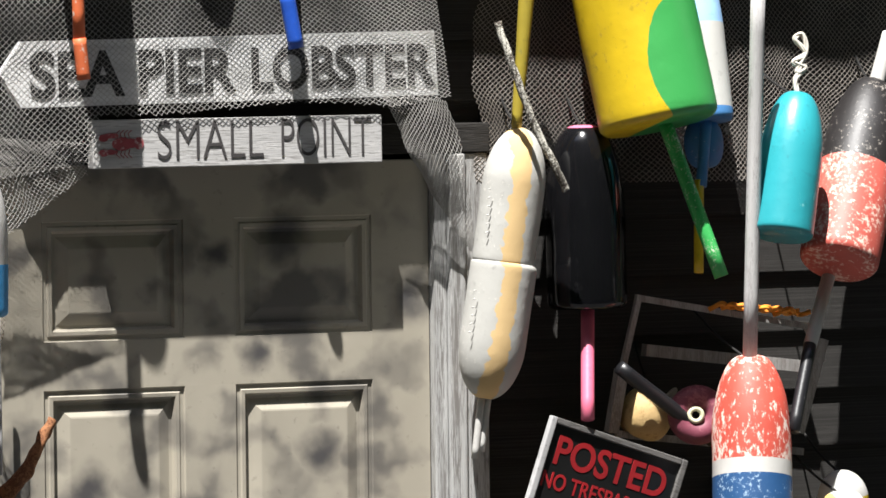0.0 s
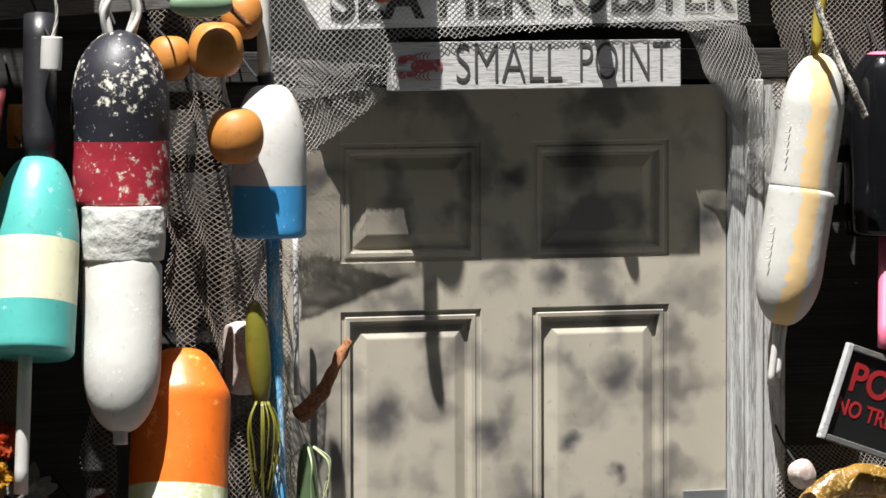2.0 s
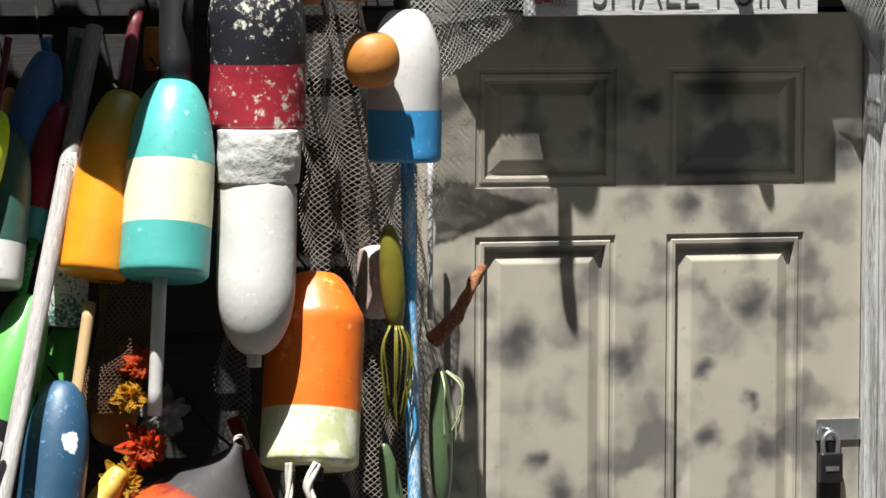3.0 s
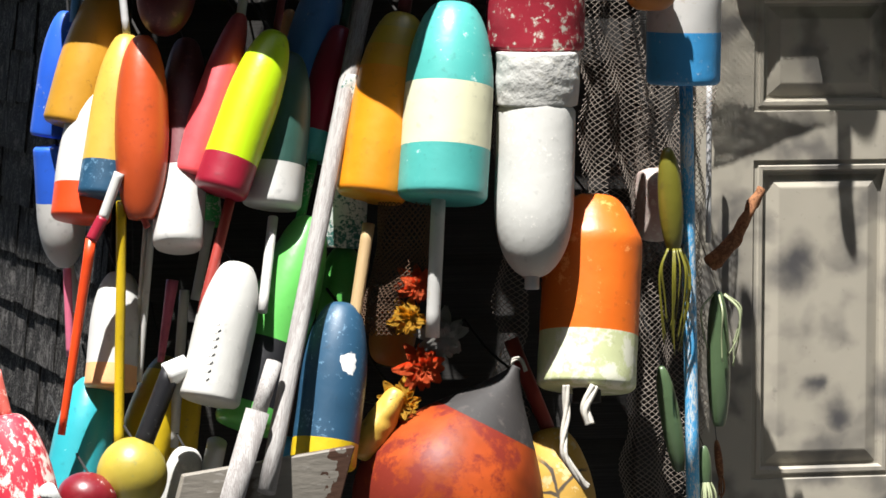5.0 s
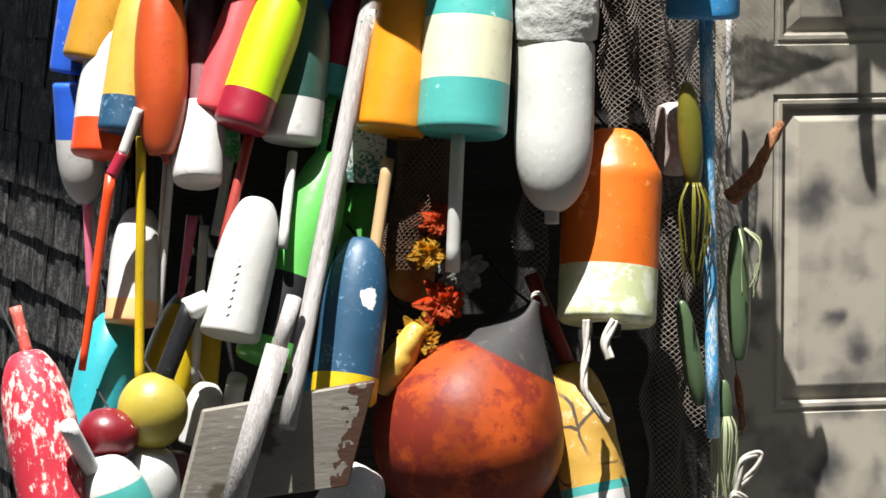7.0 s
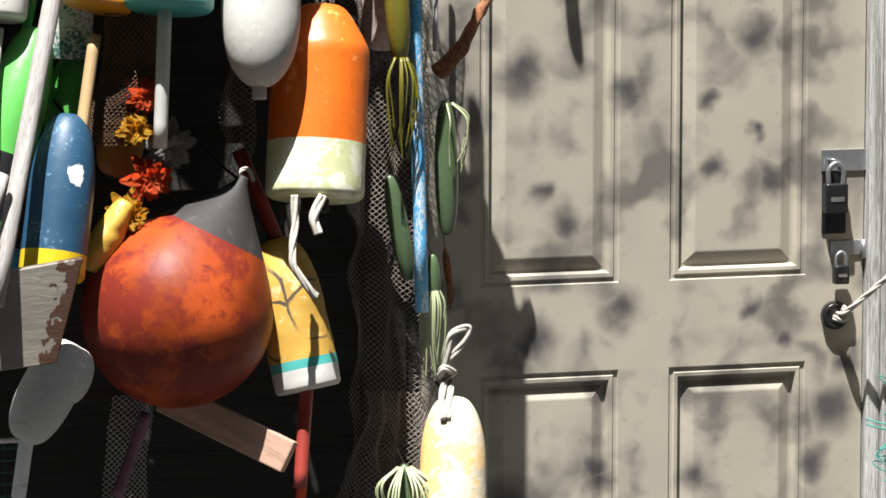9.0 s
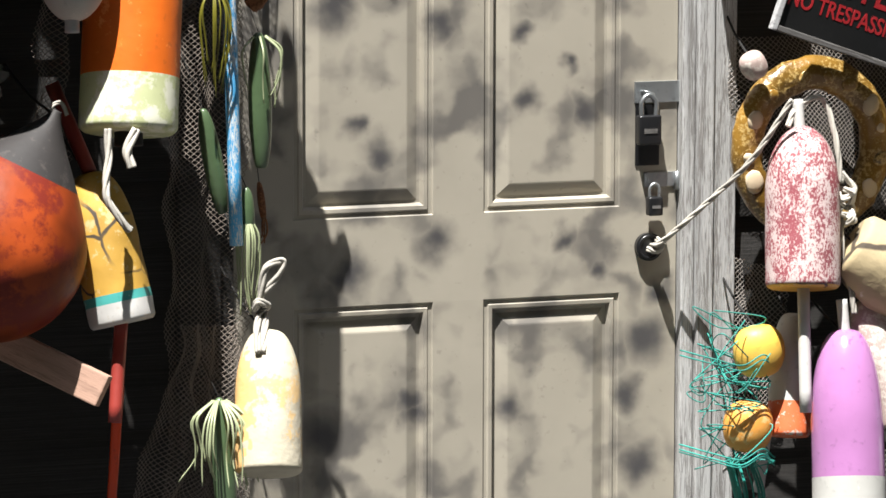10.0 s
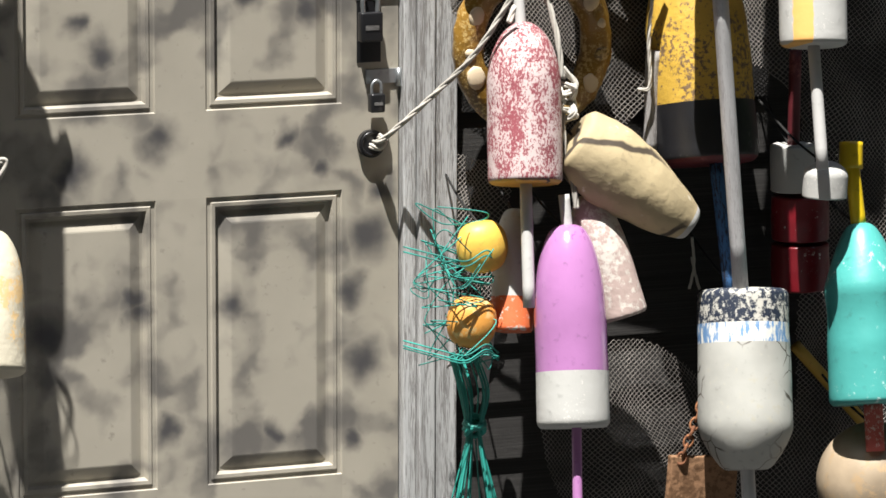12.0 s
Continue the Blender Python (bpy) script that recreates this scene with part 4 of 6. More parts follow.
buoy('lime green buoy with a crimson base', (-1.329, -0.278, 1.865), (-1.447, -0.341, 1.584), 0.0983, 'bullet', ((0.8, 'lime'), (1, 'crimson')), sticks=(((-1.301, -0.250, 1.993), (-1.331, -0.279, 1.862), 0.0141, 'maroon'), ((-1.420, -0.313, 1.574), (-1.484, -0.360, 1.367), 0.0192, 'redstick'), ), cords=(), hang=0.1)
buoy('dark green buoy with a white base', (-1.297, -0.229, 1.826), (-1.342, -0.290, 1.552), 0.1078, 'bullet', ((0.73, 'dgreen'), (1, 'white')), sticks=(((-1.339, -0.294, 1.533), (-1.380, -0.390, 1.374), 0.0183, 'white'), ), cords=(), hang=0.1)
buoy('dull blue buoy hung high', (-1.191, -0.100, 1.962), (-1.273, -0.158, 1.699), 0.0908, 'bullet', ((1, 'dblue'),), sticks=(((-1.196, -0.094, 1.988), (-1.194, -0.102, 1.951), 0.0186, 'dblue'), ), cords=(), hang=0.1)
buoy('orange-tan buoy behind the blue one', (-1.259, -0.080, 1.898), (-1.270, -0.080, 1.753), 0.0373, 'bullet', ((1, 'peach'),), sticks=(), cords=(), hang=0.1)
buoy('crimson buoy with a sea-green base', (-1.181, -0.162, 1.869), (-1.256, -0.214, 1.632), 0.0739, 'bullet', ((0.8, 'crimson'), (1, 'teal')), sticks=(((-1.244, -0.213, 1.639), (-1.283, -0.244, 1.501), 0.0175, 'greenw'), ((-1.145, -0.135, 1.989), (-1.181, -0.163, 1.862), 0.0154, 'dgreen'), ), cords=(), hang=0.1)
buoy('amber yellow buoy with a greenish top', (-1.087, -0.244, 1.895), (-1.165, -0.317, 1.568), 0.1276, 'bullet', ((0.1, 'ochre'), (0.2, 'amber1'), (0.32, 'amber2'), (1, 'amber')), sticks=(((-1.056, -0.213, 2.040), (-1.088, -0.246, 1.887), 0.0247, 'maroon'), ((-1.171, -0.328, 1.522), (-1.210, -0.370, 1.337), 0.0226, 'wood'), ((-1.207, -0.370, 1.337), (-1.221, -0.391, 1.244), 0.0206, 'white'), ), cords=(), hang=0.1)
buoy('sea-green and cream banded buoy', (-1.008, -0.303, 1.917), (-1.049, -0.381, 1.567), 0.1622, 'bullet', ((0.43, 'teal'), (0.745, 'cream'), (1, 'teal')), sticks=(((-0.988, -0.247, 2.172), (-1.008, -0.304, 1.909), 0.0614, 'black'), ((-1.055, -0.379, 1.575), (-1.067, -0.385, 1.321), 0.0256, 'white'), ), cords=(), hang=0.1)
buoy('white loop handle on a black spindle', (-0.989, -0.330, 2.135), (-0.992, -0.330, 2.075), 0.0388, 'cyl', ((1, 'white'),), sticks=(), cords=(([(-0.989, -0.330, 2.130), (-0.980, -0.330, 2.171), (-0.985, -0.330, 2.221)], 0.0030, 'rope'), ), hang=0.2, name='handle_grip', category='handle')
buoy('chipped black and crimson buoy with a rope loop', (-0.856, -0.300, 2.146), (-0.854, -0.300, 1.829), 0.1778, 'dome', ((0.63, 'blackw'), (1, 'crimsonw')), sticks=(), cords=(([(-0.872, -0.300, 2.126), (-0.883, -0.300, 2.182), (-0.853, -0.300, 2.228), (-0.823, -0.300, 2.182), (-0.838, -0.300, 2.131)], 0.0100, 'white'), ), hang=0.25, rough=0.012)
buoy('rough white foam collar', (-0.862, -0.335, 1.830), (-0.862, -0.335, 1.731), 0.1517, 'cyl', ((1, 'roughfoam'),), sticks=(), cords=(), hang=0.1, rough=0.03, name='foam_float', category='float')
buoy('long white foam float with a rounded end', (-0.862, -0.335, 1.729), (-0.887, -0.405, 1.428), 0.1490, 'drop', ((1, 'foam'),), sticks=(((-0.888, -0.405, 1.445), (-0.888, -0.405, 1.406), 0.0265, 'grey'), ), cords=(), hang=0.1, rough=0.006, name='foam_float', category='float')
buoy('orange buoy with a pale lime base', (-0.734, -0.283, 1.561), (-0.772, -0.360, 1.217), 0.1804, 'cone', ((0.715, 'orange'), (1, 'palelime')), sticks=(((-0.771, -0.360, 1.219), (-0.772, -0.366, 1.194), 0.0520, 'cord'), ), cords=(([(-0.834, -0.441, 1.235), (-0.836, -0.453, 1.185), (-0.844, -0.468, 1.116), (-0.814, -0.480, 1.066), (-0.804, -0.482, 1.055)], 0.0070, 'rope'), ([(-0.782, -0.442, 1.233), (-0.800, -0.451, 1.194), (-0.794, -0.457, 1.165)], 0.0090, 'rope'), ), hang=0.1)
buoy('white buoy with a sky blue base', (-0.556, -0.250, 2.043), (-0.558, -0.250, 1.763), 0.1371, 'bullet', ((0.655, 'white'), (1, 'skyblue')), sticks=(((-0.570, -0.250, 2.295), (-0.565, -0.250, 2.058), 0.0249, 'white'), ((-0.565, -0.250, 2.062), (-0.561, -0.250, 2.037), 0.0311, 'black'), ((-0.559, -0.270, 1.778), (-0.544, -0.290, 0.992), 0.0249, 'bluew'), ), cords=(), hang=0.1)
# brown floats beside the door
buoy('ochre brown rubber float on a line', (-0.652, -0.350, 2.004), (-0.653, -0.350, 1.902), 0.1023, 'egg', ((1, 'float_b'),), sticks=(), cords=(([(-0.663, -0.350, 1.994), (-0.675, -0.350, 2.055), (-0.660, -0.350, 2.116)], 0.0035, 'rope'), ), hang=0.1, name='trawl_float', category='float', group='brown floats by the door')
buoy('ochre brown rubber float on a line', (-0.682, -0.330, 2.159), (-0.683, -0.330, 2.059), 0.1002, 'egg', ((1, 'float_b'),), sticks=(), cords=(), hang=0.1, name='trawl_float', category='float', group='brown floats by the door')
buoy('ochre brown rubber float on a line', (-0.614, -0.270, 2.213), (-0.615, -0.270, 2.127), 0.0763, 'egg', ((1, 'float_b'),), sticks=(), cords=(), hang=0.1, name='trawl_float', category='float', group='brown floats by the door')
buoy('ochre brown rubber float on a line', (-0.752, -0.270, 2.134), (-0.753, -0.270, 2.052), 0.0801, 'egg', ((1, 'float_b'),), sticks=(), cords=(), hang=0.1, name='trawl_float', category='float', group='brown floats by the door')
buoy('sage green oval float', (-0.790, -0.400, 2.192), (-0.676, -0.400, 2.193), 0.0507, 'long', ((1, 'sage'),), sticks=(((-0.682, -0.400, 2.191), (-0.640, -0.400, 2.150), 0.0121, 'rust'), ), cords=(), hang=0.1, name='net_float', category='float')
buoy('hanging brown float in shadow', (-0.991, -0.120, 2.009), (-0.992, -0.120, 1.929), 0.0538, 'barrel', ((1, 'float_b'),), sticks=(), cords=(), hang=0.1, name='trawl_float', category='float', group='brown floats by the door')
buoy('pale pinkish wooden net float', (-0.599, -0.120, 1.532), (-0.538, -0.120, 1.531), 0.1393, 'barrel', ((1, 'palepink'),), sticks=(), cords=(), hang=0.1, name='net_float', category='float')
buoy('cracked yellow foam buoy with a white and green base', (-0.823, -0.288, 1.138), (-0.780, -0.350, 0.866), 0.1237, 'bullet', ((0.8, 'crackyel'), (0.86, 'teal'), (1, 'white')), sticks=(((-0.884, -0.252, 1.300), (-0.820, -0.290, 1.129), 0.0271, 'redstick'), ((-0.783, -0.348, 0.875), (-0.809, -0.390, 0.692), 0.0250, 'redstick'), ), cords=(), hang=0.1, rough=0.02)
buoy('cream foam buoy stained orange on a grey rope', (-0.487, -0.300, 0.831), (-0.515, -0.390, 0.580), 0.1239, 'bullet', ((1, 'creamor2'),), sticks=(), cords=(([(-0.525, -0.362, 0.802), (-0.521, -0.340, 0.830), (-0.509, -0.310, 0.857), (-0.497, -0.300, 0.871), (-0.490, -0.310, 0.881), (-0.511, -0.315, 0.889), (-0.513, -0.305, 0.875), (-0.502, -0.300, 0.891), (-0.498, -0.300, 0.918), (-0.494, -0.300, 0.943), (-0.482, -0.300, 0.955), (-0.457, -0.300, 0.961), (-0.466, -0.300, 0.936), (-0.488, -0.300, 0.910), (-0.498, -0.290, 0.894), (-0.490, -0.295, 0.866), (-0.506, -0.335, 0.829), (-0.518, -0.362, 0.802)], 0.0068, 'rope'), ), hang=0.1, rough=0.005)
# lower crowd on the left
buoy('green buoy with a black band', (-1.261, -0.266, 1.529), (-1.402, -0.349, 1.162), 0.1180, 'bullet', ((0.6, 'green'), (0.9, 'black'), (1, 'green')), sticks=(), cords=(), hang=0.1)
buoy('bright green buoy behind the pole', (-1.186, -0.210, 1.470), (-1.200, -0.210, 1.309), 0.0816, 'bullet', ((1, 'green'),), sticks=(), cords=(), hang=0.1)
buoy('white foam buoy with a shaded top and stamped marks', (-1.411, -0.341, 1.457), (-1.479, -0.396, 1.216), 0.1100, 'bullet', ((1, 'foam'),), sticks=(), cords=(), hang=0.1, marks=(((-1.467, -0.427, 1.356), (-1.493, -0.446, 1.275), 7, 0.0040, 'markgrey'), ))
buoy('white buoy with a peach base', (-1.595, -0.184, 1.430), (-1.624, -0.231, 1.224), 0.0943, 'bullet', ((0.8, 'white'), (1, 'peach')), sticks=(), cords=(), hang=0.1)
buoy('turquoise buoy with a tied white cord', (-1.640, -0.182, 1.240), (-1.701, -0.234, 1.010), 0.1069, 'bullet', ((1, 'turq'),), sticks=(), cords=(([(-1.656, -0.192, 1.193), (-1.638, -0.190, 1.203), (-1.650, -0.198, 1.168), (-1.664, -0.202, 1.148)], 0.0040, 'rope'), ([(-1.638, -0.191, 1.200), (-1.643, -0.198, 1.168), (-1.651, -0.203, 1.146)], 0.0040, 'rope'), ), hang=0.1)
buoy('yellow wooden buoy with a dark top', (-1.500, -0.141, 1.271), (-1.576, -0.195, 1.032), 0.1026, 'slim', ((0.12, 'olive'), (1, 'yellow')), sticks=(), cords=(), hang=0.1)
buoy('yellow buoy behind the white pipe', (-1.447, -0.100, 1.265), (-1.463, -0.100, 1.089), 0.0517, 'bullet', ((1, 'yellow'),), sticks=(), cords=(), hang=0.1)
buoy('navy buoy with a yellow base and white splash', (-1.223, -0.347, 1.382), (-1.275, -0.412, 1.096), 0.1185, 'bullet', ((0.845, 'navy_splash'), (1, 'yellow')), sticks=(), cords=(), hang=0.1)
buoy('yellow rubber ball float', (-1.608, -0.380, 1.155), (-1.619, -0.380, 1.019), 0.1260, 'ball', ((1, 'ochre'),), sticks=(((-1.598, -0.380, 1.132), (-1.541, -0.380, 1.276), 0.0360, 'black'), ((-1.552, -0.380, 1.264), (-1.513, -0.380, 1.279), 0.0439, 'pvc'), ), cords=(), hang=0.1, name='ball_float', category='float')
buoy('worn red and white buoy with a pink stick', (-1.843, -0.397, 1.202), (-1.796, -0.463, 0.912), 0.1310, 'bullet', ((1, 'rasp'),), sticks=(((-1.840, -0.398, 1.196), (-1.858, -0.380, 1.279), 0.0217, 'coral'), ), cords=(), hang=0.1, rough=0.006)
buoy('dark red ball float with a hole', (-1.689, -0.400, 1.097), (-1.705, -0.400, 1.007), 0.1080, 'ball', ((1, 'dred'),), sticks=(), cords=(), hang=0.1, name='ball_float', category='float')
buoy('maroon ball float beside the white one', (-1.763, -0.430, 1.036), (-1.787, -0.430, 0.955), 0.0832, 'ball', ((1, 'dred'),), sticks=(), cords=(), hang=0.1, name='ball_float', category='float')
buoy('white and sea-green rubber buoy with a pipe stem', (-1.729, -0.450, 1.015), (-1.665, -0.450, 0.817), 0.1490, 'egg', ((0.25, 'white'), (1, 'teal')), sticks=(((-1.794, -0.530, 1.088), (-1.731, -0.470, 0.980), 0.0316, 'pvc'), ), cords=(), hang=0.1)
buoy('white foam buoy among the pile', (-1.619, -0.380, 1.025), (-1.620, -0.380, 0.885), 0.1102, 'egg', ((1, 'white'),), sticks=(), cords=(), hang=0.1)
buoy('crimson and blue buoy among the pile', (-1.568, -0.360, 1.012), (-1.576, -0.360, 0.875), 0.0804, 'egg', ((0.5, 'maroon'), (1, 'dblue')), sticks=(), cords=(), hang=0.1)
buoy('white buoy with a capped pipe stem', (-1.495, -0.300, 1.124), (-1.516, -0.300, 1.012), 0.0708, 'bullet', ((1, 'foam'),), sticks=(((-1.458, -0.300, 1.059), (-1.451, -0.340, 1.137), 0.0364, 'pvc'), ), cords=(), hang=0.1)
buoy('white foam float behind the board', (-1.240, -0.430, 0.984), (-1.334, -0.430, 0.811), 0.1019, 'egg', ((1, 'foam'),), sticks=(((-1.310, -0.430, 0.921), (-1.342, -0.430, 0.709), 0.0265, 'pvc'), ), cords=(), hang=0.1)
buoy('white foam float low on the wall', (-1.236, -0.430, 0.979), (-1.277, -0.430, 0.879), 0.1021, 'egg', ((1, 'foam'),), sticks=(), cords=(), hang=0.1)
# sticks in the crowd
rod('stick', 'orange-red painted buoy stick', (-1.671, -0.300, 1.501), (-1.725, -0.300, 1.153), 0.0201, 'vermil', category='stick', w_end=0.0140)
rod('stick', 'crimson part of a painted buoy stick', (-1.650, -0.300, 1.538), (-1.671, -0.300, 1.499), 0.0221, 'crimson', category='stick')
rod('stick', 'white upper half of a painted buoy stick', (-1.620, -0.300, 1.618), (-1.650, -0.300, 1.536), 0.0191, 'white', category='stick')
rod('stick', 'yellow ribbed plastic buoy stick', (-1.612, -0.280, 1.566), (-1.618, -0.280, 1.105), 0.0181, 'yellow', category='stick')
rod('stick', 'pink ribbed plastic buoy stick', (-1.681, -0.120, 1.433), (-1.675, -0.120, 1.273), 0.0154, 'pink', category='stick')
rod('stick', 'pale flat buoy stick', (-1.548, -0.240, 1.527), (-1.574, -0.240, 1.237), 0.0132, 'white', category='stick')
rod('stick', 'second pale flat buoy stick', (-1.557, -0.230, 1.526), (-1.580, -0.230, 1.236), 0.0101, 'white', category='stick')
rod('stick', 'white painted buoy stick', (-1.429, -0.180, 1.520), (-1.457, -0.180, 1.377), 0.0184, 'white', category='stick')
rod('stick', 'white painted buoy stick low in the crowd', (-1.481, -0.200, 1.397), (-1.502, -0.200, 1.112), 0.0184, 'white', category='stick')
rod('stick', 'pink worn buoy stick', (-1.495, -0.160, 1.412), (-1.517, -0.160, 1.263), 0.0225, 'pink', category='stick', w_end=0.0123)
rod('stick', 'sea-green bit of a hidden buoy', (-1.414, -0.120, 1.566), (-1.410, -0.120, 1.504), 0.0309, 'greenw', category='stick')
rod('driftwood_pole', 'long grey driftwood pole leaning on the buoys', (-1.116, -0.140, 2.008), (-1.411, -0.560, 1.075), 0.0328, 'driftwood', category='pole')
buoy('peeling white and green wooden paddle blade', (-1.184, -0.262, 1.787), (-1.203, -0.262, 1.474), 0.0822, 'slim', ((1, 'peeled'),), sticks=(), cords=(), hang=0.1, flat=0.3, name='paddle_blade', category='paddle')
rod('stick', 'light blue painted stick end between buoys', (-1.311, -0.300, 1.138), (-1.324, -0.300, 1.046), 0.0183, 'skyblue', category='stick')
rod('wooden_post', 'shaded wooden post behind the buoys', (-1.139, -0.100, 2.007), (-1.170, -0.100, 1.706), 0.0310, 'driftwood', category='post')
rod('stick', 'purple-brown plastic stick hanging low', (-1.046, -0.200, 0.814), (-1.104, -0.200, 0.659), 0.0228, 'purple', category='stick')
rod('stick', 'orange-red ribbed stick end', (-0.745, -0.200, 0.726), (-0.765, -0.200, 0.450), 0.0209, 'vermil', category='stick', w_end=0.0168)
rod('metal_rod', 'grey metal rod behind the lures', (-0.446, -0.060, 1.752), (-0.445, -0.060, 1.454), 0.0106, 'grey', category='rod')
# right of the door: upper group
buoy('white foam buoy with an orange stripe, upper of a pair', (0.605, -0.120, 2.091), (0.563, -0.120, 1.824), 0.1229, 'dome', ((1, 'stripe_foam'),), sticks=(), cords=(([(0.539, -0.160, 2.295), (0.559, -0.180, 2.218), (0.597, -0.200, 2.098), (0.635, -0.220, 2.011), (0.654, -0.220, 1.969)], 0.0075, 'camo'), ), hang=0.1, marks=(((0.521, -0.161, 1.974), (0.513, -0.161, 1.890), 6, 0.0040, 'markgrey'), ))
buoy('white foam buoy with an orange stripe, lower of a pair', (0.567, -0.120, 1.830), (0.522, -0.120, 1.566), 0.1360, 'drop', ((1, 'stripe_foam'),), sticks=(((0.516, -0.120, 1.572), (0.500, -0.120, 1.450), 0.0143, 'white'), ((0.530, -0.120, 1.572), (0.514, -0.120, 1.463), 0.0132, 'white'), ), cords=(), hang=0.1, marks=(((0.488, -0.161, 1.778), (0.476, -0.161, 1.699), 6, 0.0040, 'markgrey'), ))
rod('plastic_strap', 'yellow plastic strap above the white buoys', (0.624, -0.120, 2.404), (0.595, -0.120, 2.084), 0.0329, 'ochre', category='strap', w_end=0.0198)
buoy('glossy black plastic buoy with a pink stick', (0.747, -0.100, 2.093), (0.753, -0.100, 1.735), 0.1574, 'bullet', ((0.012, 'pink'), (1, 'gloss_black')), sticks=(((0.753, -0.100, 1.740), (0.705, -0.200, 1.524), 0.0266, 'pink'), ), cords=(), hang=0.1)
buoy('large yellow buoy with a green oval, tilted', (0.795, -0.120, 2.570), (0.856, -0.220, 2.092), 0.2357, 'bullet', ((1, 'yellow_green'),), sticks=(((0.866, -0.210, 2.111), (0.957, -0.280, 1.797), 0.0287, 'greenw'), ), cords=(), hang=0.2)
buoy('white and pale blue buoy behind the yellow one', (0.999, -0.075, 2.422), (1.000, -0.146, 2.097), 0.0962, 'bullet', ((0.42, 'paleblue'), (0.93, 'white'), (1, 'dblue')), sticks=(((0.963, -0.172, 1.982), (0.941, -0.212, 1.803), 0.0190, 'yellow'), ((0.993, -0.146, 2.101), (0.966, -0.175, 1.970), 0.0223, 'dblue'), ), cords=(), hang=0.1)
buoy('blue bulb below the white buoy', (0.997, -0.120, 2.101), (1.002, -0.120, 2.004), 0.0781, 'egg', ((1, 'dblue'),), sticks=(), cords=(), hang=0.1, name='net_float', category='float')
buoy('worn red, white and blue buoy on a white pole', (1.024, -0.268, 1.640), (0.987, -0.348, 1.283), 0.1564, 'bullet', ((0.575, 'redw'), (0.655, 'white'), (1, 'bluechip3')), sticks=(((1.018, -0.330, 2.399), (1.012, -0.290, 1.630), 0.0286, 'whitepole'), ), cords=(), hang=0.1, rough=0.01)
buoy('turquoise buoy on a knotted rope', (1.143, -0.248, 2.151), (1.073, -0.310, 1.874), 0.1237, 'bullet', ((1, 'turq'),), sticks=(), cords=(([(1.141, -0.250, 2.141), (1.142, -0.242, 2.180), (1.165, -0.237, 2.201), (1.141, -0.234, 2.212), (1.169, -0.231, 2.229), (1.150, -0.224, 2.257), (1.167, -0.222, 2.266), (1.170, -0.230, 2.234), (1.145, -0.239, 2.190)], 0.0055, 'rope'), ), hang=0.1)
buoy('black buoy with a worn coral base', (1.393, -0.093, 2.168), (1.228, -0.251, 1.814), 0.1583, 'bullet', ((0.5, 'blackw2'), (1, 'coral')), sticks=(((1.266, -0.166, 1.835), (1.151, -0.277, 1.657), 0.0272, 'white'), ((1.151, -0.277, 1.659), (1.078, -0.345, 1.495), 0.0249, 'black'), ((1.443, -0.071, 2.267), (1.394, -0.096, 2.154), 0.0317, 'white'), ), cords=(), hang=0.1)
buoy('yellow and white float held in a wire cage', (1.257, -0.200, 1.402), (1.266, -0.200, 1.286), 0.1011, 'ball', ((0.45, 'white'), (1, 'yellow')), sticks=(), cords=(), hang=0.1, name='ball_float', category='float')
rod('rubber_hose', 'black rubber hose across the crate', (0.792, -0.160, 1.620), (0.995, -0.160, 1.468), 0.0287, 'black', category='hose')
buoy('tan cork float in the crate', (0.906, -0.080, 1.567), (0.870, -0.080, 1.472), 0.1060, 'egg', ((1, 'tan'),), sticks=(), cords=(([(0.927, -0.080, 1.550), (0.952, -0.080, 1.566), (0.939, -0.080, 1.544)], 0.0040, 'rope'), ), hang=0.1, name='trawl_float', category='float')
# right of the door: lower group
buoy('worn pink and white buoy with a white stick', (0.647, -0.175, 1.159), (0.621, -0.246, 0.850), 0.1456, 'dome', ((0.985, 'pinkw'), (1, 'crackyel')), sticks=(((0.623, -0.243, 0.862), (0.606, -0.300, 0.616), 0.0241, 'white'), ((0.641, -0.178, 1.146), (0.642, -0.164, 1.209), 0.0219, 'white'), ), cords=(([(0.616, -0.176, 1.158), (0.637, -0.168, 1.190), (0.693, -0.164, 1.210), (0.716, -0.181, 1.133), (0.720, -0.201, 1.046)], 0.0060, 'rope'), ([(0.722, -0.196, 1.067), (0.747, -0.204, 1.034), (0.717, -0.218, 1.017), (0.723, -0.186, 1.032), (0.736, -0.225, 1.030), (0.737, -0.195, 0.998), (0.707, -0.217, 1.012), (0.733, -0.209, 1.018), (0.745, -0.202, 0.987), (0.700, -0.232, 0.991), (0.734, -0.191, 1.002), (0.733, -0.230, 0.984), (0.719, -0.213, 0.966), (0.712, -0.211, 0.986), (0.736, -0.231, 0.977), (0.719, -0.218, 0.970)], 0.0060, 'rope'), ([(0.713, -0.216, 0.981), (0.711, -0.235, 0.894), (0.724, -0.248, 0.840), (0.725, -0.258, 0.797)], 0.0060, 'rope'), ), hang=0.1, marks=(((0.657, -0.265, 1.053), (0.650, -0.288, 0.952), 8, 0.0050, 'letter'), ))
buoy('broken beige foam buoy hanging aslant', (0.734, -0.226, 0.931), (0.969, -0.267, 0.751), 0.1674, 'hull', ((0.955, 'beige'), (1, 'foam')), sticks=(), cords=(), hang=0.1, rough=0.03, flat=0.8)
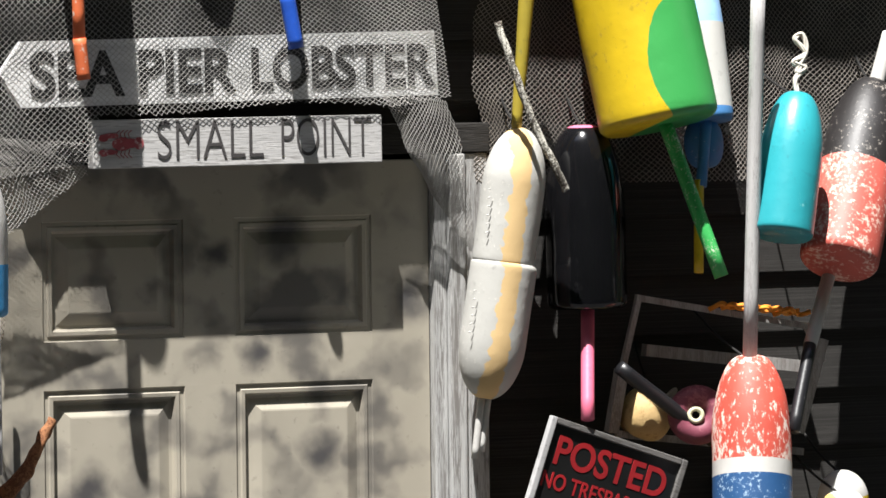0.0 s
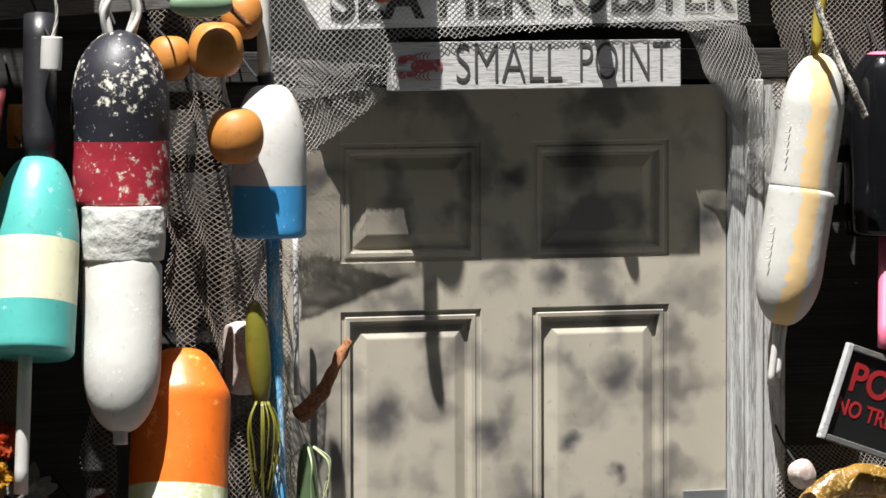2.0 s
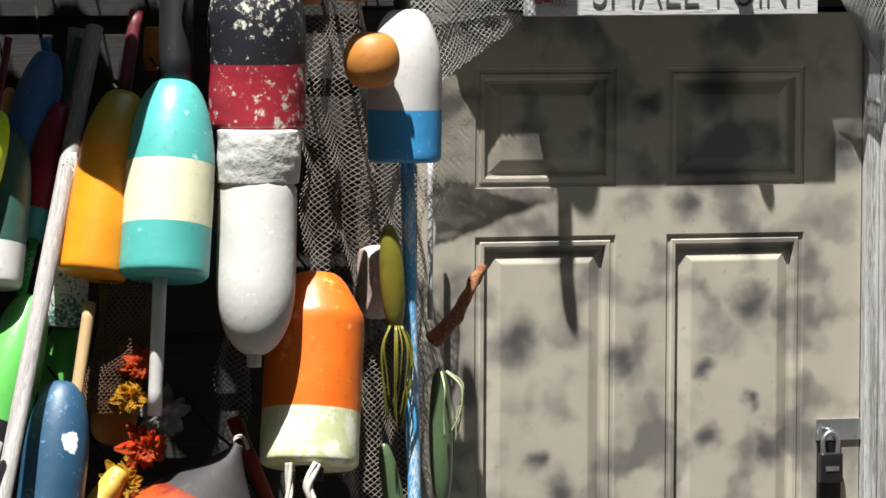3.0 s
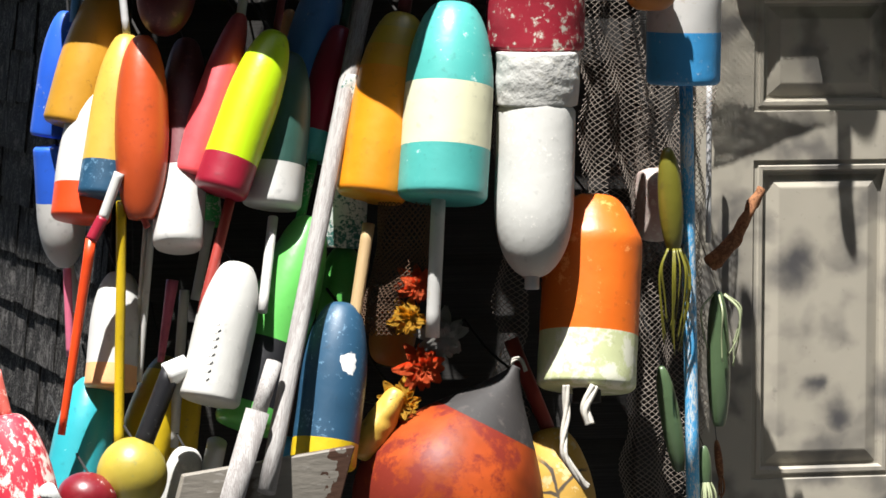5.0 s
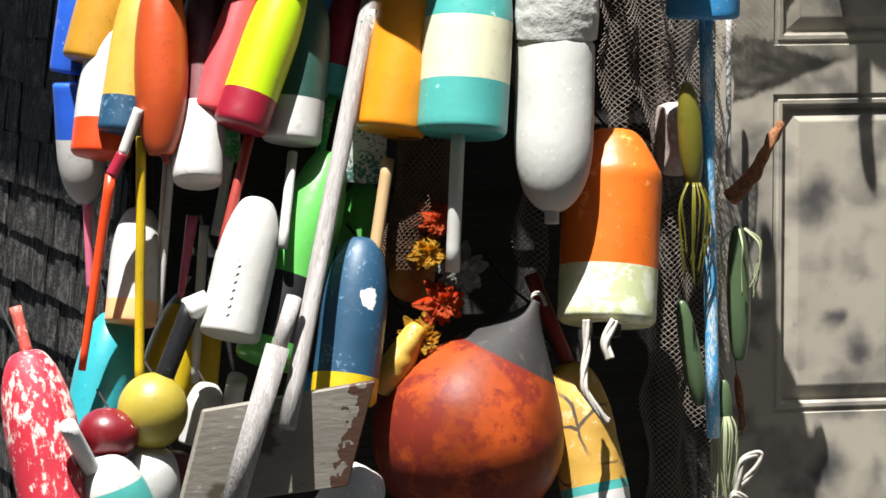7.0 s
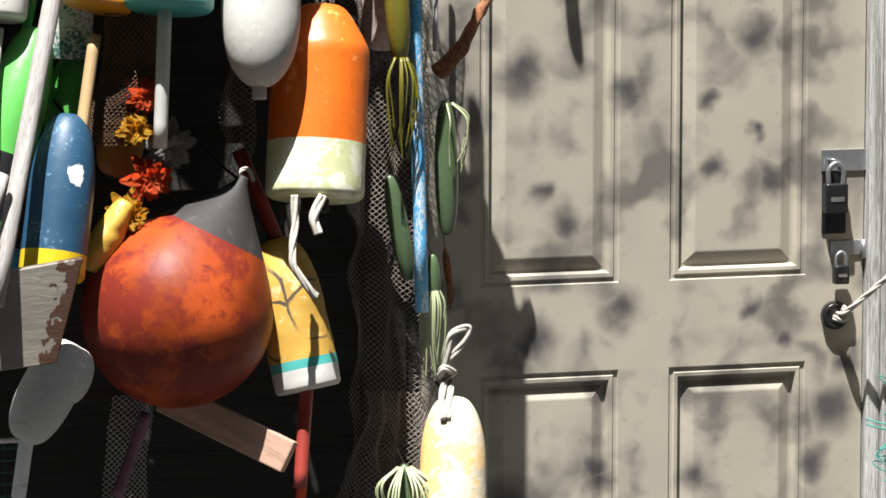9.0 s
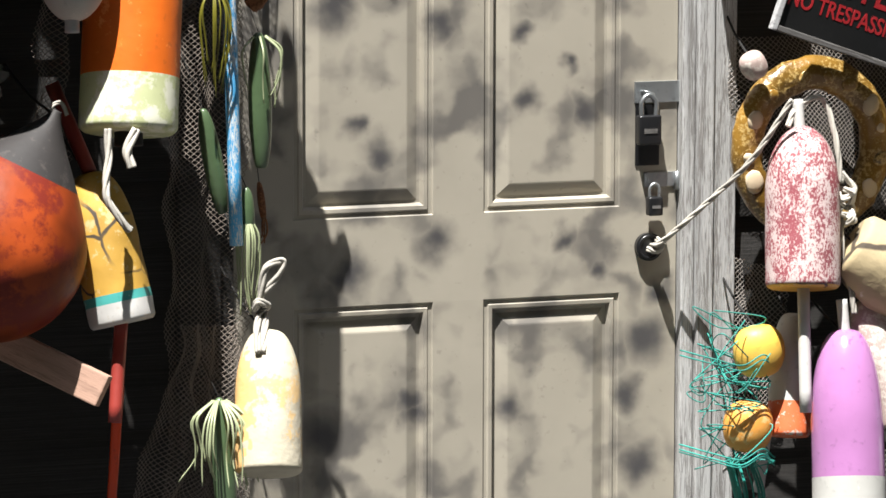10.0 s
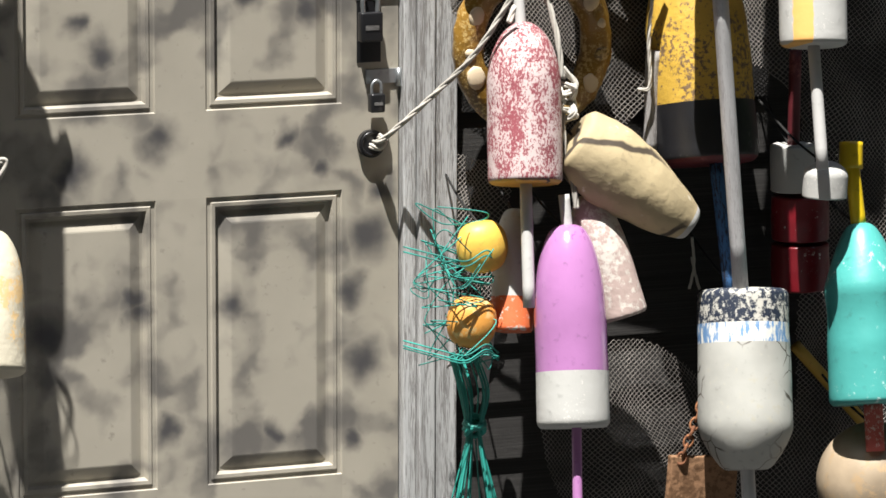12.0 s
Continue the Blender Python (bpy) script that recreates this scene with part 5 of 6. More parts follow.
buoy('glossy violet buoy with a white foam base', (0.701, -0.269, 0.768), (0.676, -0.358, 0.384), 0.1421, 'bullet', ((0.725, 'violet'), (1, 'foam')), sticks=(((0.683, -0.356, 0.392), (0.663, -0.409, 0.168), 0.0198, 'violet'), ((0.700, -0.272, 0.756), (0.699, -0.256, 0.826), 0.0220, 'white'), ), cords=(), hang=0.1)
buoy('pale pink worn foam buoy behind the violet one', (0.766, -0.211, 0.816), (0.823, -0.266, 0.577), 0.1038, 'bullet', ((1, 'palepink'),), sticks=(), cords=(), hang=0.1, rough=0.006)
buoy('white buoy with an orange base behind the stick', (0.647, -0.141, 0.785), (0.617, -0.195, 0.551), 0.0840, 'bullet', ((0.72, 'white'), (1, 'orangew')), sticks=(), cords=(), hang=0.1)
buoy('yellow ring float tangled in green twine', (0.546, -0.200, 0.775), (0.554, -0.200, 0.674), 0.1036, 'egg', ((1, 'float_y'),), sticks=(), cords=(), hang=0.1, name='ring_float', category='float', flat=0.8)
buoy('orange ring float tangled in green twine', (0.532, -0.200, 0.627), (0.525, -0.200, 0.527), 0.1015, 'egg', ((1, 'float_o'),), sticks=(), cords=(), hang=0.1, name='ring_float', category='float', flat=0.8)
rod('stick', 'short grey stick end', (0.615, -0.100, 0.567), (0.596, -0.100, 0.425), 0.0223, 'grey', category='stick')
buoy('large peeling yellow and black buoy', (1.067, -0.055, 1.297), (1.061, -0.155, 0.854), 0.2058, 'bullet', ((0.735, 'peelyel'), (0.98, 'black'), (1, 'maroon')), sticks=(((1.079, -0.154, 0.859), (1.086, -0.214, 0.598), 0.0269, 'bluechip'), ), cords=(), hang=0.1, rough=0.015)
buoy('white buoy with an orange stripe', (1.220, -0.279, 1.367), (1.199, -0.339, 1.104), 0.1337, 'bullet', ((1, 'side_stripe_foam'),), sticks=(((1.199, -0.338, 1.108), (1.194, -0.393, 0.867), 0.0244, 'white'), ), cords=(), hang=0.1)
buoy('white half-round float on a stick end', (1.251, -0.300, 0.869), (1.248, -0.300, 0.795), 0.0897, 'dome', ((1, 'foam'),), sticks=(), cords=(), hang=0.1, name='foam_float', category='float')
buoy('white block float with a rope eye', (1.268, -0.120, 0.878), (1.270, -0.120, 0.783), 0.0912, 'cyl', ((1, 'foam'),), sticks=(((1.273, -0.120, 1.068), (1.271, -0.120, 0.871), 0.0251, 'maroon'), ), cords=(), hang=0.1, name='block_float', category='float', rough=0.02)
buoy('crimson block float with white specks', (1.288, -0.120, 0.774), (1.289, -0.120, 0.683), 0.1189, 'cyl', ((1, 'dred'),), sticks=(), cords=(), hang=0.1, name='block_float', category='float')
buoy('crimson block float hung below another', (1.289, -0.120, 0.676), (1.291, -0.120, 0.581), 0.1191, 'cyl', ((1, 'dred'),), sticks=(), cords=(), hang=0.1, name='block_float', category='float')
buoy('white buoy with a chipped navy shoulder', (1.093, -0.252, 0.612), (1.066, -0.332, 0.265), 0.1936, 'capsule', ((0.19, 'navyw'), (0.3, 'bluechip2'), (1, 'crackwhite')), sticks=(((0.972, -0.370, 1.273), (1.061, -0.310, 0.609), 0.0313, 'whitepole'), ((1.068, -0.329, 0.278), (1.062, -0.365, 0.126), 0.0291, 'whitepole'), ), cords=(), hang=0.1, rough=0.01)
buoy('sea-green plastic buoy with a yellow handle', (1.344, -0.272, 0.734), (1.330, -0.353, 0.381), 0.1689, 'pear', ((1, 'teal'),), sticks=(((1.341, -0.273, 0.726), (1.337, -0.243, 0.862), 0.0306, 'yellow'), ((1.335, -0.247, 0.841), (1.340, -0.236, 0.893), 0.0476, 'yellow'), ((1.336, -0.352, 0.385), (1.332, -0.374, 0.289), 0.0385, 'coral'), ), cords=(), hang=0.1)
buoy('pale tan plastic ball float', (1.369, -0.300, 0.332), (1.373, -0.300, 0.086), 0.2335, 'ball', ((1, 'beigeball'),), sticks=(), cords=(), hang=0.1, name='ball_float', category='float')
rod('stick', 'yellow wooden stick leaning aslant', (1.313, -0.060, 0.453), (1.478, -0.060, 0.276), 0.0254, 'mustard', category='stick')
rod('stick', 'grey driftwood stick beside the yellow buoy', (0.955, -0.120, 1.082), (0.950, -0.120, 0.878), 0.0292, 'driftwood', category='stick')
# hung above the signs
buoy('black buoy with an orange stick above the signs', (-0.344, -0.185, 2.927), (-0.326, -0.185, 2.567), 0.1116, 'bullet', ((1, 'black'),), sticks=(((-0.326, -0.185, 2.578), (-0.320, -0.185, 2.269), 0.0231, 'orangew'), ((-0.320, -0.185, 2.271), (-0.312, -0.185, 2.194), 0.0252, 'orangew'), ), cords=(), hang=0.1)
buoy('dark blue buoy with a blue stick above the signs', (0.056, -0.140, 3.151), (0.074, -0.140, 2.800), 0.1134, 'bullet', ((1, 'navy'),), sticks=(((0.077, -0.140, 2.811), (0.111, -0.140, 2.352), 0.0299, 'blue'), ((0.111, -0.140, 2.354), (0.130, -0.140, 2.249), 0.0299, 'blue'), ), cords=(), hang=0.1)
buoy('dark buoy high above the signs', (-0.105, -0.140, 3.020), (-0.091, -0.140, 2.671), 0.1126, 'bullet', ((1, 'black'),), sticks=(), cords=(), hang=0.1)
# odd things left of the door
buoy('large orange-red rubber ball buoy with a dark neck', (-0.898, -0.340, 1.260), (-1.106, -0.340, 0.863), 0.3490, 'bigball', ((0.27, 'ballneck'), (1, 'ball')), sticks=(), cords=(([(-0.896, -0.340, 1.247), (-0.907, -0.340, 1.267), (-0.891, -0.340, 1.274), (-0.880, -0.340, 1.251)], 0.0040, 'rope'), ), hang=0.06, rough=0.004, name='ball_buoy')
board4('plank', 'weathered grey board with rusty stains, leaning on buoys', (-1.593, -0.512, 0.931), (-1.290, -0.512, 0.960), (-1.240, -0.512, 1.145), (-1.548, -0.512, 1.102), 0.022, 'plank_rust', 'plank')
oar = thing('oar', (-1.521, -0.560, 0.903), 'weathered white wooden oar leaning on the board', 'oar')
part('shaft', tube(bmesh.new(), [Vector((-1.384, -0.500, 1.296)) - Vector((-1.521, -0.560, 0.903)), Vector((-1.422, -0.530, 1.199)) - Vector((-1.521, -0.560, 0.903))], 0.0287 / 2, 16), M['driftwood'], oar)
part('blade', tube(bmesh.new(), [Vector((-1.420, -0.530, 1.214)) - Vector((-1.521, -0.560, 0.903)), Vector((-1.521, -0.560, 0.903)) - Vector((-1.521, -0.560, 0.903))], 0.0430 / 2, 16), M['driftwood'], oar)
wire_crate = thing('wire_trap', (-1.318, -0.200, 0.670), 'green wire mesh trap at the foot of the wall', 'lobster trap')
for k in range(6):
    part('wire', tube(bmesh.new(), [(-0.16, 0, 0.022 * k - 0.02), (0.03, 0, 0.022 * k - 0.02)], 0.0016, 5), M['teal_wire'], wire_crate)
for k in range(9):
    part('wire', tube(bmesh.new(), [(-0.16 + 0.0235 * k, 0.001, -0.25), (-0.16 + 0.0235 * k, 0.001, 0.1)], 0.0016, 5), M['teal_wire'], wire_crate)
part('rim', tube(bmesh.new(), [(-0.17, -0.002, 0.105), (0.035, -0.002, 0.105)], 0.005, 8), M['pvc'], wire_crate)
board4('old_sign_board', 'dark weathered board with faded scrollwork', (-1.048, -0.160, 2.164), (-0.715, -0.160, 2.182), (-0.714, -0.160, 2.323), (-1.047, -0.160, 2.313), 0.02, 'oldgrey', 'sign')
slab('plank', 'short pinkish sawn plank sticking out', (-1.062, -0.320, 0.837), (-0.866, -0.460, 0.736), (-1.040, -0.320, 0.893), 0.03, 'redwood', 'plank')
bm = tube(bmesh.new(), bend([(-0.373, -0.160, 1.562), (-0.395, -0.160, 1.526), (-0.423, -0.160, 1.473), (-0.451, -0.160, 1.442), (-0.470, -0.150, 1.420)], 6), 0.008, 10, 0.018)
for v in bm.verts:
    v.co += noise.noise_vector(v.co * 60) * 0.006
claw = tagged(mesh_ob("dried_claw", bm, M["rust"]), "dried rusty red claw tied beside the door", "lobster claw")
squid('olive soft lure with yellow-green tails', (-0.603, -0.300, 1.651), (-0.589, -0.300, 1.462), 0.0455, 'olive', (0.02, 14), 0.19, 'olive', 0.012, 1)
squid('green soft lure with pale tails', (-0.478, -0.220, 1.379), (-0.472, -0.220, 1.126), 0.0439, 'lure', (0.97, 6), 0.13, 'tend', 0.030, 2)
squid('slim sage green rubber lure', (-0.596, -0.250, 1.244), (-0.557, -0.250, 1.048), 0.0379, 'lure', (0.0, 3), 0.05, 'cord', 0.004, 3)
squid('yellow-green tasselled rubber lure', (-0.519, -0.270, 1.097), (-0.514, -0.270, 1.007), 0.0274, 'lure', (0.3, 14), 0.17, 'tend', 0.012, 4)
squid('pale green tasselled lure low by the door', (-0.595, -0.340, 0.719), (-0.576, -0.340, 0.440), 0.0423, 'lure', (0.98, 26), 0.155, 'tend', 0.05, 5)
squid('small brown lure on a thin line', (-0.432, -0.080, 1.082), (-0.422, -0.080, 1.006), 0.0149, 'rust', (0.1, 5), 0.05, 'rust', 0.006, 6)
flower('orange cloth flower tucked between the buoys', (-1.082, -0.330, 1.412), 0.0421, 'flower_o', 8, 0)
flower('yellow cloth flower tucked between the buoys', (-1.098, -0.330, 1.350), 0.0396, 'flower_y', 9, 1)
flower('grey cloth flower tucked between the buoys', (-1.037, -0.330, 1.318), 0.0497, 'flower_g', 10, 2)
flower('orange cloth flower tucked between the buoys', (-1.074, -0.330, 1.262), 0.0496, 'flower_o', 8, 3)
flower('yellow cloth flower tucked between the buoys', (-1.116, -0.330, 1.197), 0.0470, 'flower_y', 9, 4)
buoy('brown twine-wrapped float in a mesh bag', (-1.083, -0.200, 1.360), (-1.104, -0.200, 1.251), 0.0854, 'egg', ((1, 'float_b'),), sticks=(), cords=(), hang=0.1, name='net_float', category='float')
buoy('knobbly yellow float behind the ball', (-1.120, -0.350, 1.225), (-1.193, -0.350, 1.101), 0.0575, 'egg', ((1, 'mustard'),), sticks=(), cords=(), hang=0.1, rough=0.12, name='net_float', category='float')
# door furniture
hasp = thing('hasp', (0.366, 0.000, 1.217), 'galvanised steel hasp screwed to the door', 'hasp', 'hasps on the door')
part('plate', box(bmesh.new(), (0, -0.004, -0.0221), (0.0996, 0.002, 0.0199), 0.001), M['steel'], hasp, smooth=False)
part('staple', tube(bmesh.new(), bend([(0.0155, 0, 0), (0.0155, -0.02, 0.002), (0.0332, -0.02, -0.004), (0.0332, 0, -0.004)], 4), 0.003, 6), M['steel'], hasp)
part('strap', box(bmesh.new(), (0.0022, -0.003, -0.1460), (0.0531, 0.001, -0.0243), 0.002), M['brass_black'], hasp, smooth=False)
padlock('black padlock hanging from the upper hasp', (0.388, -0.012, 1.173), 0.0465)
hasp = thing('hasp', (0.387, 0.000, 1.042), 'lower galvanised hasp on the door', 'hasp', 'hasps on the door')
part('plate', box(bmesh.new(), (0, -0.004, -0.0133), (0.0730, 0.002, 0.0155), 0.001), M['steel'], hasp, smooth=False)
part('knuckle', tube(bmesh.new(), [(0.0686, -0.006, -0.02), (0.0686, -0.006, 0.016)], 0.006, 10), M['steel'], hasp)
padlock('black padlock on the lower hasp', (0.401, -0.012, 1.012), 0.0299)
knob = thing('door_fitting', (0.396, 0.000, 0.911), 'dark round door fitting with a rope threaded through', 'door handle')
part('rose', tube(bmesh.new(), [(0, 0.002, 0), (0, -0.008, 0), (0, -0.012, 0)], 0.0277, 24), M['brass_black'], knob, smooth=False)
part('collar', torus(bmesh.new(), 0.0221, 0.003, Matrix.Translation((0, -0.012, 0)) @ Matrix.Rotation(radians(90), 4, 'X')), M['brass_black'], knob)
rope('pale twisted rope from the door to the life ring', [(0.400, -0.012, 0.914), (0.409, -0.050, 0.928), (0.472, -0.120, 1.009), (0.542, -0.180, 1.101), (0.605, -0.220, 1.216)], 0.0055, 'rope')
rope('knotted rope end at the door fitting', [(0.393, -0.010, 0.907), (0.405, -0.030, 0.905), (0.413, -0.040, 0.919), (0.403, -0.030, 0.930)], 0.006, 'rope')
# right of the door
ring = thing('life_ring', (0.701, -0.100, 1.106), 'golden resin-coated ring set with shells', 'ring')
bm = torus(bmesh.new(), 0.1432, 0.0333, Matrix.Rotation(radians(90), 4, 'X') @ Matrix.Diagonal((0.97, 1.03, 1, 1)), 64, 20, 0.7)
for v in bm.verts:
    v.co += noise.noise_vector(v.co * 45) * 0.004 + noise.noise_vector(v.co * 130) * 0.0016
part('ring_body', bm, M['resin'], ring)
for a, w in ((205, 0.024), (155, 0.020), (35, 0.022), (-35, 0.020), (100, 0.016), (60, 0.018), (-10, 0.017), (240, 0.016), (130, 0.013), (185, 0.012), (80, 0.013), (15, 0.012)):
    bm = bmesh.new()
    bmesh.ops.create_uvsphere(bm, u_segments=14, v_segments=8, radius=1.0)
    for v in bm.verts:
        v.co = Vector((v.co.x * w, v.co.y * 0.006, v.co.z * w * 0.8)) * (1 + 0.12 * noise.noise(v.co * 3))
    part('shell', bm, M['shell'] if a % 2 else M['resin'], ring, m=Matrix.Translation((0.1432 * math.cos(radians(a)), -0.022, 0.1432 * math.sin(radians(a)))) @ Matrix.Rotation(radians(a * 3), 4, 'Y'))
buoy('pale shell-pink lump above the ring', (0.545, -0.140, 1.300), (0.572, -0.140, 1.252), 0.0549, 'egg', ((1, 'palepink'),), sticks=(), cords=(), hang=0.1, rough=0.05, name='shell_lump', category='shell')
# wooden trap frame with floats
trap = thing('trap_frame', (0.880, -0.060, 1.466), 'open grey wooden trap frame with a dark inside', 'lobster trap')
part('trap_bar', tube(bmesh.new(), [Vector((0.848, -0.120, 1.753)) - Vector((0.880, -0.060, 1.466)), Vector((1.225, -0.120, 1.685)) - Vector((0.880, -0.060, 1.466))], 0.0089, 4), M['driftwood'], trap, smooth=False)
part('trap_bar', tube(bmesh.new(), [Vector((0.854, -0.120, 1.753)) - Vector((0.880, -0.060, 1.466)), Vector((0.825, -0.100, 1.605)) - Vector((0.880, -0.060, 1.466))], 0.0078, 4), M['driftwood'], trap, smooth=False)
part('trap_bar', tube(bmesh.new(), [Vector((0.825, -0.100, 1.610)) - Vector((0.880, -0.060, 1.466)), Vector((0.811, -0.080, 1.487)) - Vector((0.880, -0.060, 1.466))], 0.0155, 4), M['driftwood'], trap, smooth=False)
part('trap_bar', tube(bmesh.new(), [Vector((1.225, -0.120, 1.682)) - Vector((0.880, -0.060, 1.466)), Vector((1.259, -0.120, 1.613)) - Vector((0.880, -0.060, 1.466))], 0.0078, 4), M['driftwood'], trap, smooth=False)
part('trap_bar', tube(bmesh.new(), [Vector((1.259, -0.120, 1.659)) - Vector((0.880, -0.060, 1.466)), Vector((1.213, -0.100, 1.472)) - Vector((0.880, -0.060, 1.466))], 0.0144, 4), M['driftwood'], trap, smooth=False)
part('trap_bar', tube(bmesh.new(), [Vector((0.821, -0.080, 1.483)) - Vector((0.880, -0.060, 1.466)), Vector((1.233, -0.080, 1.431)) - Vector((0.880, -0.060, 1.466))], 0.0100, 4), M['driftwood'], trap, smooth=False)
part('trap_bar', tube(bmesh.new(), [Vector((0.903, -0.040, 1.644)) - Vector((0.880, -0.060, 1.466)), Vector((1.268, -0.040, 1.598)) - Vector((0.880, -0.060, 1.466))], 0.0167, 4), M['driftwood'], trap, smooth=False)
for k in range(7):
    rope('coil of orange rope lying on the trap frame', [Vector((1.003, -0.130, 1.725)) + Vector((0.025 * k + 0.012 * math.sin(k * 3), 0, 0.004 * (k % 3) - 0.0025 * k)), Vector((1.003, -0.130, 1.725)) + Vector((0.025 * k + 0.02, -0.015, 0.012 - 0.0025 * k)), Vector((1.003, -0.130, 1.725)) + Vector((0.025 * k + 0.05, 0.005, 0.002 - 0.003 * k)), Vector((1.003, -0.130, 1.725)) + Vector((0.025 * k + 0.07, -0.01, 0.008 - 0.003 * k))], 0.005, 'orope')
disc = tagged(mesh_ob('ring_float', torus(bmesh.new(), 0.0350, 0.0245, None, 28, 12, 0.9), M['maroon2']), 'maroon rubber ring float resting in the trap', 'float')
disc.matrix_world = Matrix.Translation((0.961, -0.160, 1.520)) @ Matrix.Rotation(radians(82), 4, 'X') @ Matrix.Rotation(radians(-18), 4, 'Y')
core = tagged(mesh_ob('float_core', torus(bmesh.new(), 0.0128, 0.0050, None, 20, 8, 1.2), M['cream']), 'cream bushing in the maroon ring float', 'bushing')
core.matrix_world = Matrix.Translation((0.950, -0.175, 1.521)) @ Matrix.Rotation(radians(82), 4, 'X') @ Matrix.Rotation(radians(-18), 4, 'Y')
chain('rusty chain holding a scrap of wood', [(1.024, -0.210, 0.374), (1.005, -0.210, 0.324), (0.981, -0.210, 0.268)], 0.02, 'rust')
slab('wood_scrap', 'rust-brown scrap of split wood on a chain', (0.953, -0.210, 0.166), (1.102, -0.210, 0.154), (0.977, -0.210, 0.276), 0.02, 'scrap', 'wood')
rope('frayed white string hanging on the net', [(1.080, -0.050, 0.690), (1.085, -0.050, 0.632), (1.075, -0.050, 0.584)], 0.003, 'rope')
rope('second frayed white string on the net', [(1.080, -0.050, 0.649), (1.088, -0.050, 0.614), (1.098, -0.050, 0.582)], 0.003, 'rope')
rope('thin pale rope beside the yellow buoy', [(0.944, -0.150, 1.231), (0.931, -0.150, 1.120), (0.934, -0.150, 1.019), (0.909, -0.150, 1.009)], 0.004, 'rope')
# green twine tangle
rg = random.Random(11)
tangle = tagged(new('twine_tangle'), 'tangle of thin sea-green twine round two floats', 'twine')
tangle.location = (0.487, -0.200, 0.636)
for k in range(16):
    z = rg.uniform(-0.13, 0.15)
    pts = [(rg.uniform(-0.085, 0.085), rg.uniform(-0.06, 0.05), z + rg.uniform(-0.055, 0.055)) for j in range(6)]
    part('strand', tube(bmesh.new(), bend(pts, 8), 0.0013, 5), M['teal_twine'], tangle)
for k in range(5):
    z = (-0.10, 0.075, 0.085, -0.11, -0.115)[k]
    pts = [(-0.095, 0.02, z + 0.01), (-0.05, -0.05, z), (0.0, -0.065, z - 0.012), (0.05, -0.05, z + 0.004), (0.09, -0.02, z - 0.02)]
    part('strand', tube(bmesh.new(), bend(pts, 8), 0.0016, 5), M['teal_twine'], tangle)
tassel = tagged(new('twine_tassel'), 'knotted bundle of sea-green twine with loose ends', 'twine')
tassel.location = (0.551, -0.160, 0.361)
for k in range(26):
    a = rg.uniform(0, 6.28)
    o = Vector((math.cos(a), math.sin(a), 0))
    pts = [o * 0.028 + Vector((-0.01, 0.03, 0.14)), o * 0.03 + Vector((0, 0, 0.07)), o * 0.016, o * 0.018 + Vector((0, 0, -0.04)), o * 0.05 + Vector((0, 0, -0.16 - 0.05 * rg.random()))]
    part('strand', tube(bmesh.new(), bend(pts, 6), 0.0018, 5), M['teal_twine'], tassel)
for k in range(4):
    part('knot_turn', torus(bmesh.new(), 0.018, 0.006, Matrix.Rotation(radians(25 * k - 40), 4, 'X') @ Matrix.Translation((0, 0, 0.008 * k - 0.012)), 16, 6), M['teal_twine'], tassel)
# rows above the crowd, placed so their shade falls on the buoys and wall
buoy('dark golden buoy in the upper row', (-1.666, -0.141, 2.420), (-1.676, -0.141, 2.080), 0.130, 'bullet', ((1, 'gold'),), hang=0.15)
buoy('dark maroon buoy in the upper row', (-1.565, -0.308, 2.420), (-1.575, -0.308, 2.080), 0.130, 'bullet', ((1, 'maroon'),), hang=0.15)
buoy('dull blue buoy in the upper row', (-1.476, -0.292, 2.420), (-1.486, -0.292, 2.080), 0.100, 'bullet', ((1, 'dblue'),), hang=0.15)
buoy('dark green buoy in the upper row', (-1.379, -0.345, 2.420), (-1.389, -0.345, 2.080), 0.120, 'bullet', ((1, 'dgreen'),), hang=0.15)
buoy('worn red buoy in the upper row', (-1.258, -0.250, 2.420), (-1.268, -0.250, 2.080), 0.155, 'bullet', ((1, 'redw'),), hang=0.15)
buoy('black weathered buoy in the upper row', (-1.193, -0.391, 2.480), (-1.203, -0.391, 2.140), 0.140, 'bullet', ((1, 'black'),), hang=0.15)
# topmost row: unseen buoys added to darken the wall behind the crowd
buoy('unseen black buoy added under the eave to shade the wall', (-1.620, -0.260, 2.930), (-1.630, -0.260, 2.480), 0.150, 'bullet', ((1, 'black'),), hang=0.15)
buoy('unseen dark green buoy added under the eave to shade the wall', (-1.470, -0.300, 2.930), (-1.480, -0.300, 2.480), 0.150, 'bullet', ((1, 'dgreen'),), hang=0.15)
buoy('unseen maroon buoy added under the eave to shade the wall', (-1.320, -0.270, 2.930), (-1.330, -0.270, 2.480), 0.150, 'bullet', ((1, 'maroon'),), hang=0.15)
buoy('unseen navy buoy added under the eave to shade the wall', (-1.170, -0.270, 2.930), (-1.180, -0.270, 2.480), 0.150, 'bullet', ((1, 'navy'),), hang=0.15)
buoy('unseen black buoy added under the eave to shade the wall', (-1.030, -0.240, 2.930), (-1.040, -0.240, 2.480), 0.150, 'bullet', ((1, 'black'),), hang=0.15)

